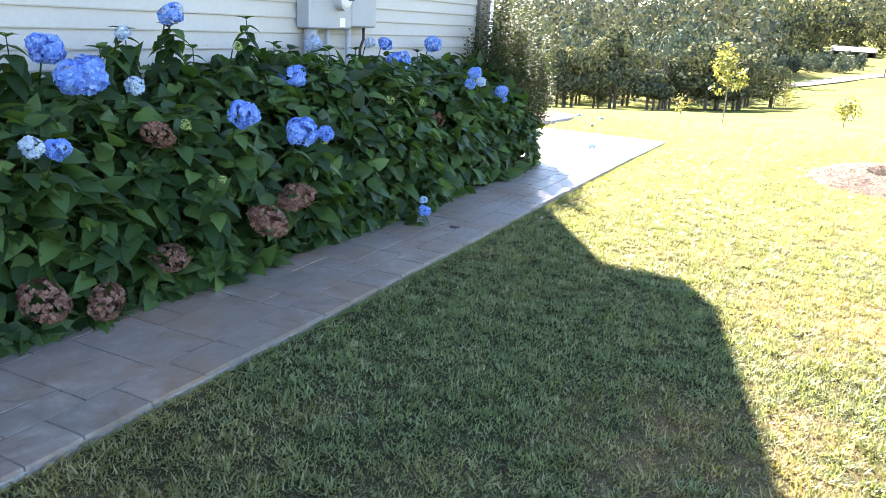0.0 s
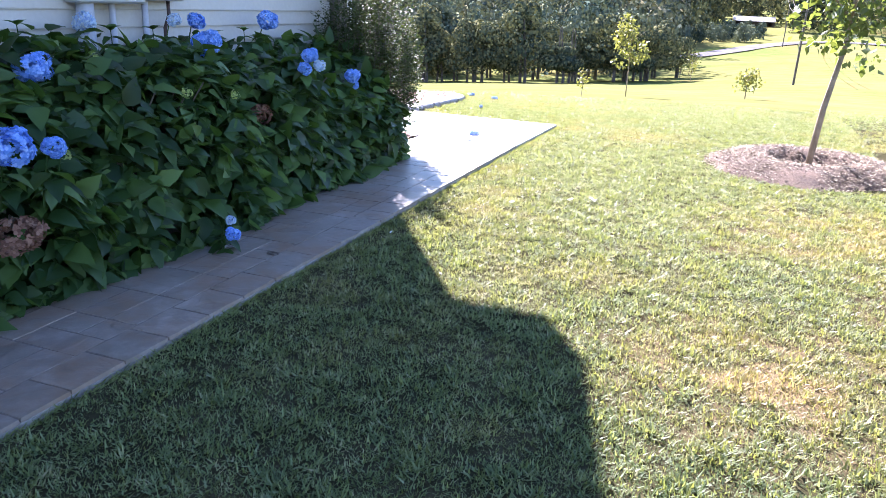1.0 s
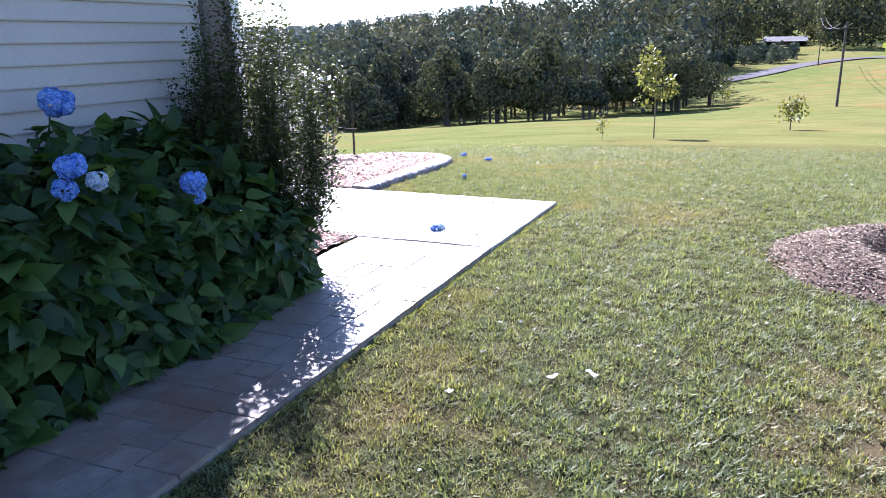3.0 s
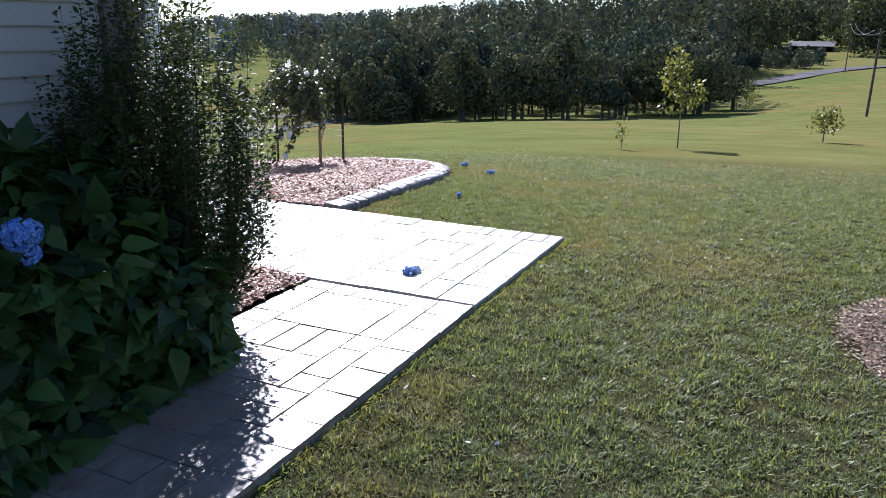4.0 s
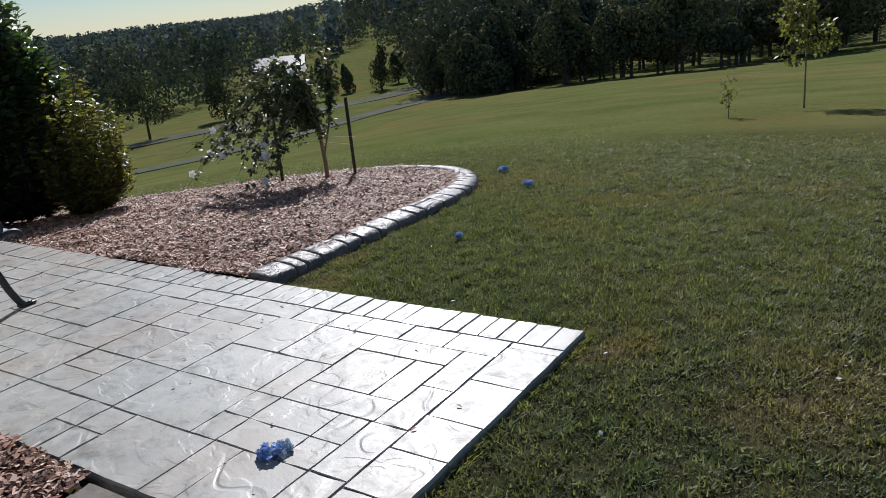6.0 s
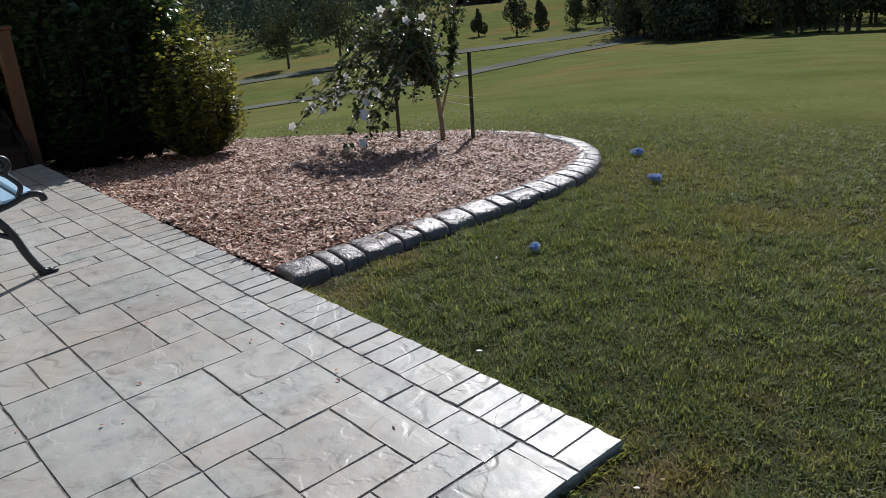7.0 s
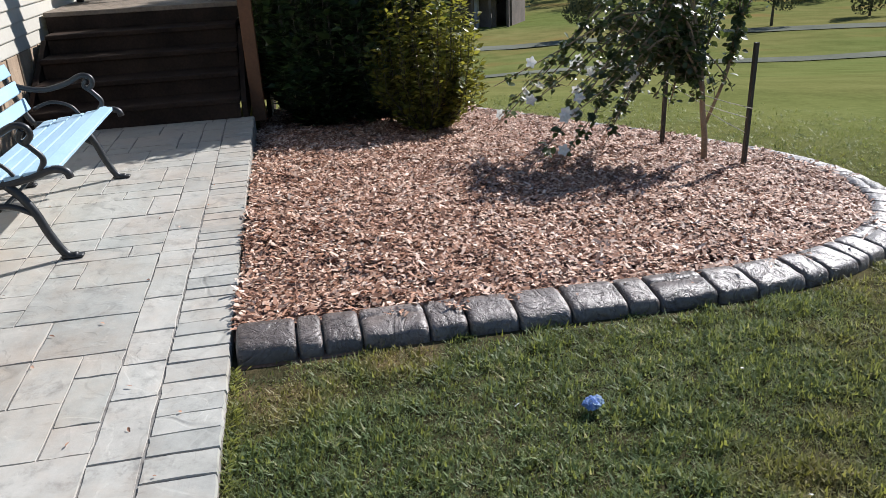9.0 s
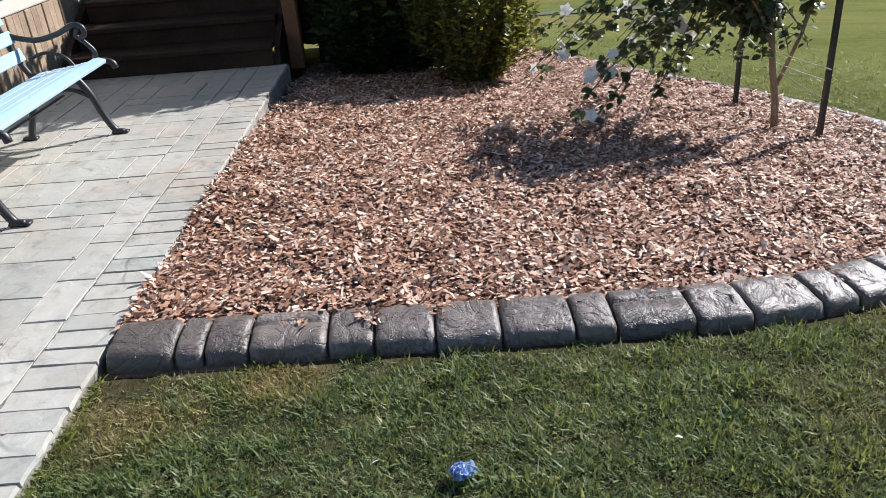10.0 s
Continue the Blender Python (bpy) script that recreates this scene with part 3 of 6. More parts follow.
def build_meter():
    meter = thing("electric_meter", "grey electric meter boxes on the sided wall", "electric meter", pose(WALL_X, 0, 0))
    bm = bmesh.new()
    box(bm, 0.0, 2.56, 1.25, 0.13, 3.09, 1.95, 0.012)
    body = part("meter_box", bm, M["box"], meter)
    bm = bmesh.new()
    box(bm, 0.0, 3.12, 1.27, 0.11, 3.48, 1.85, 0.012)
    part("breaker_box", bm, M["box"], meter)
    bm = bmesh.new()
    bmesh.ops.create_cone(bm, cap_ends=True, segments=28, radius1=0.082, radius2=0.076, depth=0.06, matrix=pose(0.16, 2.93, 1.47, 0, 90, 0))
    ring = part("meter_ring", bm, M["conduit"], meter)
    bm = bmesh.new()
    bmesh.ops.create_uvsphere(bm, u_segments=24, v_segments=10, radius=0.068, matrix=pose(0.18, 2.93, 1.47) @ Matrix.Diagonal((0.55, 1, 1, 1)))
    part("glass_dome", bm, M["trim"], meter, "pale glass meter dial", smooth=True)
    bm = bmesh.new()
    for k in range(4):
        box(bm, 0.236, 2.89 + k * 0.021, 1.462, 0.239, 2.905 + k * 0.021, 1.472)
    part("dial_marks", bm, M["cable"], meter)
    bm = bmesh.new()
    box(bm, 0.13, 2.93, 1.27, 0.134, 3.0, 1.335)
    part("sticker", bm, M["paper"], meter, "white paper sticker")
    bm = bmesh.new()
    tube(bm, [(0.06, 2.66, 1.26), (0.06, 2.66, 0.6), (0.06, 2.66, -0.06)], 0.05, 14)
    part("conduit", bm, M["conduit"], meter, "thick grey conduit", smooth=True)
    for y in (2.88, 3.16):
        bm = bmesh.new()
        tube(bm, [(0.05, y, 1.27), (0.05, y, 0.5), (0.05, y, -0.06)], 0.02, 10)
        part("conduit", bm, M["conduit"], meter, smooth=True)
    bm = bmesh.new()
    tube(bm, [(0.05, 3.38, 1.28), (0.06, 3.37, 1.18), (0.04, 3.35, 1.1), (0.03, 3.36, 0.5), (0.03, 3.36, -0.06)], 0.012, 8)
    part("cable", bm, M["cable"], meter, "dark cable", smooth=True)


# ---- stamped concrete ----
def ashlar(x0, y0, x1, y1, nx, ny, rng, mat=4):
    """Random rectangular stones on nx by ny cells, pressed mat by mat: no stone crosses the seam between two mats."""
    taken, out = np.zeros((nx, ny), bool), []
    sizes = [(3, 2), (2, 3), (2, 2), (3, 2), (2, 2), (2, 1), (1, 2), (3, 1), (1, 1)]
    xs, ys = np.linspace(x0, x1, nx + 1), np.linspace(y0, y1, ny + 1)
    xs[1:-1] += np.where(np.arange(1, nx) % mat, rng.uniform(-0.013, 0.013, nx - 1), 0)
    ys[1:-1] += np.where(np.arange(1, ny) % mat, rng.uniform(-0.013, 0.013, ny - 1), 0)
    for j in range(ny):
        for i in range(nx):
            if taken[i, j]:
                continue
            for w, h in [sizes[k] for k in rng.permutation(len(sizes))] + [(1, 1)]:
                if i % mat + w <= mat and j % mat + h <= mat and i + w <= nx and j + h <= ny and not taken[i:i + w, j:j + h].any():
                    taken[i:i + w, j:j + h] = True
                    out.append((xs[i], ys[j], xs[i + w], ys[j + h]))
                    break
    return out


STONE_MESHES = {}


def stone_mesh(w, d, rng, material):
    """A low stone with worn, slightly wavy edges; its top at height 0."""
    key = (round(w, 2), round(d, 2), int(rng.integers(0, 3)), material)
    if key not in STONE_MESHES:
        bm = bmesh.new()
        g = 0.0012
        pts = []
        for (ax, ay), (bx, by) in (((0, 0), (1, 0)), ((1, 0), (1, 1)), ((1, 1), (0, 1)), ((0, 1), (0, 0))):
            for t in (0.0, 0.28, 0.62):
                pts.append(((ax + (bx - ax) * t) * w - w / 2, (ay + (by - ay) * t) * d - d / 2))
        top, low = [], []
        for x, y in pts:
            sx, sy = max(0.5, 1 - 2 * (g + rng.uniform(-0.0035, 0.0028)) / w), max(0.5, 1 - 2 * (g + rng.uniform(-0.0035, 0.0028)) / d)
            low.append(bm.verts.new((x * sx, y * sy, -0.0155)))
            top.append(bm.verts.new((x * sx * (1 - 0.0075 / w), y * sy * (1 - 0.0075 / d), rng.uniform(-0.002, 0.0))))
        for k in range(len(pts)):
            q = (k + 1) % len(pts)
            bm.faces.new((low[k], low[q], top[q], top[k]))
        bm.faces.new(top)
        bm.normal_update()
        STONE_MESHES[key] = mesh_of("paving_stone", bm, M[material])
    return STONE_MESHES[key]


def lay(stones, parent, rng, name="paving_stone", material="concrete"):
    for x0, y0, x1, y1 in stones:
        part(name, stone_mesh(x1 - x0, y1 - y0, rng, material), None, parent, at=pose((x0 + x1) / 2, (y0 + y1) / 2, rng.uniform(-0.002, 0.001), rng.uniform(-0.25, 0.25), rng.uniform(-0.25, 0.25), 0))


def rows(a, b, step, rng, jitter=0.2):
    cuts = [a]
    while cuts[-1] + step * 1.4 < b:
        cuts.append(cuts[-1] + step * rng.uniform(1 - jitter, 1 + jitter))
    return list(zip(cuts, cuts[1:] + [b]))


PATIO_Y0, PATIO_Y1, JOINT_Y = 6.45, 8.17, 6.5


def build_paving():
    rng = np.random.default_rng(5)
    bm = bmesh.new()
    box(bm, -1.05, -9.0, -0.3, 0.0, JOINT_Y - 0.012, -0.0165, 0.004)
    path = tagged(part("path", bm, M["slab"], at=Matrix.Translation((0, JOINT_Y, 0)) @ pose(0, 0, 0, 0, 0, 0.75) @ Matrix.Translation((0, -JOINT_Y, 0))), "brown-stained grey stamped concrete garden path with brick edging", "path", kind="structure")
    bm = bmesh.new()
    box(bm, -5.9, JOINT_Y, -0.3, 0.0, PATIO_Y1, -0.0165, 0.004)
    patio = tagged(part("patio", bm, M["slab"]), "pale stamped concrete patio with a brick border", "patio", kind="structure")
    for slab, x0, y0, y1, fill in ((path, -1.04, -8.98, JOINT_Y - 0.02, "path_joint"), (patio, -5.89, JOINT_Y + 0.01, PATIO_Y1 - 0.01, "joint")):
        bm = bmesh.new()
        box(bm, x0, y0, -0.0163, -0.01, y1, -0.006 if fill == "joint" else -0.0045)
        part("joint_bed", bm, M[fill], slab)
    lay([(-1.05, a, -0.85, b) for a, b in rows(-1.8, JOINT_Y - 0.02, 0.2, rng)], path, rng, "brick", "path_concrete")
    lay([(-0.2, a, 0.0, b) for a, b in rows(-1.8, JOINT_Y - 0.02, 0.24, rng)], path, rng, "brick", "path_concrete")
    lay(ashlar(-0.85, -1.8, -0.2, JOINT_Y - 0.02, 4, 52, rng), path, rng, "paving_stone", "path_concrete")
    lay([(a, 7.955, b, PATIO_Y1) for a, b in rows(-5.85, 0.0, 0.108, rng, 0.17)], patio, rng, "brick")
    lay([(x0, 7.797, x1, 7.953) for x0, x1 in rows(-5.758, -0.24, 0.27, rng, 0.35)], patio, rng)
    lay(ashlar(-5.758, 7.172, -0.24, 7.797, 36, 4, rng), patio, rng)
    lay(ashlar(-5.758, JOINT_Y + 0.005, -0.24, 7.172, 36, 4, rng), patio, rng)
    lay([(-0.24, a, 0.0, b) for a, b in rows(JOINT_Y + 0.005, 7.953, 0.26, rng, 0.3)], patio, rng)
    lay([(-5.85, a, -5.758, b) for a, b in rows(JOINT_Y + 0.005, 7.953, 0.3, rng)], patio, rng)
    # the far run of the path, behind the start of the walk
    bm = bmesh.new()
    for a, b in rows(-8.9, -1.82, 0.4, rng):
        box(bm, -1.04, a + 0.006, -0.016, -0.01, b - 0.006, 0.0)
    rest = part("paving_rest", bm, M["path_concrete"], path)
    rest["kind"] = "stuff"


# ---- mulch beds and the curb ----
CURB = [(-2.02, 8.19), (-2.03, 9.0), (-2.05, 9.7), (-2.1, 10.3), (-2.24, 10.8), (-2.5, 11.25), (-2.85, 11.6), (-3.3, 11.84), (-3.8, 11.94), (-4.4, 11.9), (-5.0, 11.72), (-5.55, 11.48), (-6.1, 11.2), (-7.0, 10.78), (-8.2, 10.27)]


def spline(points, n):
    """Points along a smooth line through the given ones, evenly spaced."""
    p = np.array(points, float)
    fine = []
    for i in range(len(p) - 1):
        a, b, c, d = p[max(i - 1, 0)], p[i], p[i + 1], p[min(i + 2, len(p) - 1)]
        for t in np.linspace(0, 1, 20, endpoint=False):
            fine.append(0.5 * (2 * b + (c - a) * t + (2 * a - 5 * b + 4 * c - d) * t * t + (3 * b - a - 3 * c + d) * t ** 3))
    fine.append(p[-1])
    fine = np.array(fine)
    s = np.concatenate([[0], np.cumsum(np.linalg.norm(np.diff(fine, axis=0), axis=1))])
    u = np.linspace(0, s[-1], n)
    return np.stack([np.interp(u, s, fine[:, k]) for k in range(p.shape[1])], 1), s[-1]


def inside(poly, x, y):
    x, y = np.asarray(x), np.asarray(y)
    hit = np.zeros(x.shape, bool)
    n = len(poly)
    for i in range(n):
        (xa, ya), (xb, yb) = poly[i], poly[(i + 1) % n]
        with np.errstate(divide="ignore", invalid="ignore"):
            cross = ((ya > y) != (yb > y)) & (x < (xb - xa) * (y - ya) / (yb - ya) + xa)
        hit ^= cross
    return hit


CURB_LINE, CURB_LENGTH = spline(CURB, 400)
BED = [tuple(p) for p in CURB_LINE[::8]] + [(-8.2, 8.18), (-2.02, 8.18)]
HOUSE_BED = [(-1.06, -6.0), (-1.06, 6.49), (-5.04, 6.49), (-5.04, 5.96), (-1.62, 5.96), (-1.62, -6.0)]


def lumps(x, y, s, seed):
    return np.array([noise.noise(Vector((a * s, b * s, seed))) for a, b in zip(np.ravel(x), np.ravel(y))]).reshape(np.shape(x))


def bed_height(x, y):
    base = land(x, y)
    rise = 0.052 + 0.022 * lumps(x, y, 1.7, 3.1) + 0.02 * lumps(x, y, 5.5, 8.1)
    return base + rise


def bed_sheet(name, poly, label, x0, x1, y0, y1, step=0.06):
    xs, ys = np.arange(x0, x1 + step, step), np.arange(y0, y1 + step, step)
    X, Y = np.meshgrid(xs, ys, indexing="ij")
    Z = bed_height(X, Y)
    ny = len(ys)
    i, j = np.meshgrid(np.arange(len(xs) - 1), np.arange(ny - 1), indexing="ij")
    keep = inside(poly, X[:-1, :-1] + step / 2, Y[:-1, :-1] + step / 2)
    a = (i * ny + j)[keep]
    faces = np.stack([a, a + ny, a + ny + 1, a + 1], -1)
    me = raw_mesh(name, np.stack([X, Y, Z], -1).reshape(-1, 3), faces, M["mulch"])
    for p in me.polygons:
        p.use_smooth = True
    return tagged(part(name, me, None), label, "mulch bed", kind="structure")


def chips(name, poly, n, label, x0, x1, y0, y1, rng, height=bed_height, size=1.0, material="chip"):
    x, y = rng.uniform(x0, x1, n * 3), rng.uniform(y0, y1, n * 3)
    ok = inside(poly, x, y)
    x, y = x[ok][:n], y[ok][:n]
    edge = np.min(np.hypot(x[:, None] - CURB_LINE[None, ::10, 0], y[:, None] - CURB_LINE[None, ::10, 1]), 1)
    ok = edge > 0.1 - np.abs(rng.normal(0, 0.014, len(x)))
    x, y = x[ok], y[ok]
    n = len(x)
    z = height(x, y) + rng.uniform(0.0, 0.024, n)
    a = rng.uniform(0, 2 * math.pi, n)
    along = np.stack([np.cos(a), np.sin(a), rng.normal(0, 0.3, n)], 1)
    up = np.stack([rng.normal(0, 0.36, n), rng.normal(0, 0.36, n), np.ones(n)], 1)
    me = leaves(name, np.stack([x, y, z], 1), along, up, rng.uniform(0.1, 1.0, n) ** 1.7 * 0.036 * size + 0.01, rng.uniform(0.15, 1.0, n) ** 1.3 * 0.02 * size + 0.006, M[material], "shard")
    return tagged(part(name, me, None), label, "wood chips", kind="stuff")


def build_curb():
    rng = np.random.default_rng(11)
    curb = thing("garden_curb", "dark stamped concrete curb of stones round the mulch bed", "curb", kind="structure")
    line, total = spline(CURB, 1200)
    at = 0.0
    plain = [(-0.1, -0.12), (-0.1, 0.05), (-0.09, 0.07), (-0.05, 0.075), (-0.005, 0.071), (0.045, 0.063), (0.079, 0.054), (0.092, 0.041), (0.098, 0.016), (0.101, -0.014), (0.102, -0.12)]
    sizes = [0.22, 0.095, 0.147, 0.255, 0.147, 0.197, 0.209, 0.244, 0.132, 0.255, 0.185, 0.245, 0.145]
    grooved = plain[:4] + [(-0.026, 0.074), (-0.018, 0.05), (-0.01, 0.073)] + plain[5:]
    k = 0
    while at < total - 0.1:
        length = min(sizes[k % len(sizes)] * rng.uniform(0.98, 1.02) if k < 13 else sizes[k % len(sizes)] * rng.uniform(0.85, 1.15), total - at)
        prof = grooved if k % 13 in (3, 9) else plain
        k += 1
        gap = 0.004
        inner = np.linspace(at + gap + 0.022, at + length - gap - 0.022, max(3, int(length / 0.025)))
        us = np.concatenate([[at + gap, at + gap + 0.008], inner, [at + length - gap - 0.008, at + length - gap]])
        bm = bmesh.new()
        rings = []
        wob = rng.uniform(0, 50)
        for q, u in enumerate(us):
            idx = min(int(u / total * 1199), 1198)
            p, d = line[idx], line[min(idx + 3, 1199)] - line[max(idx - 3, 0)]
            d = d / np.linalg.norm(d)
            out = np.array([d[1], -d[0]])
            end = {0: 0.84, 1: 0.97, len(us) - 2: 0.97, len(us) - 1: 0.84}.get(q, 1.0)
            gz = float(land(p[0], p[1])) - 0.014 * smoothstep(0.5, 0.62, u / total)
            ring = []
            for o, h in prof:
                w = noise.noise(Vector((u * 9 + wob, o * 14, h * 14))) * 0.007 + noise.noise(Vector((u * 31 + wob, o * 40, h * 40))) * 0.0045
                oo = (o + w * (1 if h > 0 else 0.3)) * (0.5 + 0.5 * end)
                hh = h * end + w * 0.7 if h > 0 else h
                ring.append(bm.verts.new((p[0] + out[0] * oo, p[1] + out[1] * oo, gz + hh + 0.005)))
            rings.append(ring)
        for ra, rb in zip(rings, rings[1:]):
            for c in range(len(prof) - 1):
                bm.faces.new((ra[c], ra[c + 1], rb[c + 1], rb[c]))
        bm.faces.new(rings[0])
        bm.faces.new(rings[-1][::-1])
        bmesh.ops.recalc_face_normals(bm, faces=bm.faces)
        part("curb_stone", bm, M["curb"], curb, smooth=True)
        at += length
    # mortar bed below the stones
    bm = bmesh.new()
    pts = line[::12]
    sec = [(-0.085, -0.13), (-0.085, 0.045), (0.0, 0.05), (0.07, 0.0), (0.076, -0.13)]
    rings = []
    for i, p in enumerate(pts):
        d = pts[min(i + 1, len(pts) - 1)] - pts[max(i - 1, 0)]
        d = d / np.linalg.norm(d)
        gz = float(land(p[0], p[1])) - 0.05 * smoothstep(0.5, 0.62, i / len(pts))
        rings.append([bm.verts.new((p[0] + d[1] * o, p[1] - d[0] * o, gz + h)) for o, h in sec])
    for ra, rb in zip(rings, rings[1:]):
        for c in range(len(sec) - 1):
            bm.faces.new((ra[c], ra[c + 1], rb[c + 1], rb[c]))
    bm.faces.new(rings[0])
    bm.faces.new(rings[-1][::-1])
    bmesh.ops.recalc_face_normals(bm, faces=bm.faces)
    part("mortar", bm, M["joint"], curb)


def build_soil():
    line, _ = spline(CURB, 400)
    bm = bmesh.new()
    last = None
    for i in range(0, 300, 3):
        p, d = line[i], line[i + 3] - line[max(i - 3, 0)]
        d = d / np.linalg.norm(d)
        row = []
        for o in (0.05, 0.15 + 0.05 * (1 - smoothstep(0, 60, i)) + 0.05 * noise.noise(Vector((p[0] * 5, p[1] * 5, 0)))):
            x, y = p[0] + d[1] * o, p[1] - d[0] * o
            row.append(bm.verts.new((x, y, float(land(x, y)) + (0.006 if o < 0.06 else -0.012))))
        if last:
            bm.faces.new((last[0], last[1], row[1], row[0]))
        last = row
    bmesh.ops.recalc_face_normals(bm, faces=bm.faces)
    tagged(part("soil_strip", bm, M["soil"]), "bare reddish soil along the curb", "soil", kind="structure")


# ---- bench ----
def build_bench():
    """Faces +y; the origin lies on the ground under the middle of the front feet."""
    bench = thing("garden_bench", "pale blue slatted garden bench with black cast-iron ends", "bench", pose(-3.73, 7.39, 0.0))
    half = 0.65

    def bar(bm, pts, r, flat=0.6):
        line, _ = spline(pts, max(8, len(pts) * 6))
        tube(bm, [(0, p[0], p[1]) for p in line], [r] * len(line), 8)

    for sx in (half, -half):
        bm = bmesh.new()
        bar(bm, [(0.03, 0.008), (-0.02, 0.02), (-0.07, 0.12), (-0.11, 0.24), (-0.16, 0.33), (-0.2, 0.375)], 0.021)      # front leg
        box(bm, -0.022, -0.045, 0.0, 0.022, 0.055, 0.018, 0.006)
        bar(bm, [(-0.53, 0.006), (-0.5, 0.1), (-0.45, 0.22), (-0.38, 0.32), (-0.33, 0.37)], 0.021)                     # rear leg
        box(bm, -0.022, -0.58, 0.0, 0.022, -0.49, 0.018, 0.006)
        bar(bm, [(-0.1, 0.22), (-0.2, 0.275), (-0.3, 0.275), (-0.44, 0.22)], 0.014)                                    # arch between the legs
        bar(bm, [(0.075, 0.385), (0.06, 0.42), (0.0, 0.43), (-0.1, 0.4), (-0.25, 0.375), (-0.42, 0.375)], 0.019)       # seat rail with its scroll
        bar(bm, [(-0.42, 0.375), (-0.47, 0.48), (-0.52, 0.65), (-0.575, 0.82)], 0.018)                                 # back upright
        bar(bm, [(-0.05, 0.42), (-0.02, 0.48), (-0.06, 0.54), (-0.1, 0.58), (-0.08, 0.62)], 0.014)                     # arm support
        bar(bm, [(-0.08, 0.56), (-0.05, 0.59), (-0.06, 0.63), (-0.11, 0.64), (-0.2, 0.6), (-0.32, 0.575), (-0.42, 0.59), (-0.5, 0.62)], 0.016)  # arm
        bar(bm, [(-0.15, 0.4), (-0.2, 0.47), (-0.3, 0.5), (-0.4, 0.47)], 0.010)                                        # scroll under the arm
        bmesh.ops.transform(bm, matrix=Matrix.Translation((sx, 0, 0)), verts=bm.verts)
        part("end_frame", bm, M["iron"], bench, "black cast-iron end frame with scrolls", smooth=True)
    bm = bmesh.new()
    box(bm, -0.66, -0.036, -0.011, 0.66, 0.036, 0.011, 0.004)
    slat = mesh_of("slat", bm, M["blue_slat"])
    for k in range(5):
        y = 0.0 - k * 0.083
        part("seat_slat", slat, None, bench, at=pose(0, y, 0.437 - 0.012 * k - (0.006 if k else 0), -8 if k == 0 else 6, 0, 0))
    for k, (y, z) in enumerate([(-0.468, 0.5), (-0.497, 0.6), (-0.53, 0.7), (-0.562, 0.8)]):
        part("back_slat", slat, None, bench, at=pose(0, y + 0.028, z, 108, 0, 0))
    bm = bmesh.new()
    tube(bm, [(-half, -0.27, 0.25), (half, -0.27, 0.25)], 0.008, 8)
    part("cross_rod", bm, M["iron"], bench, smooth=True)


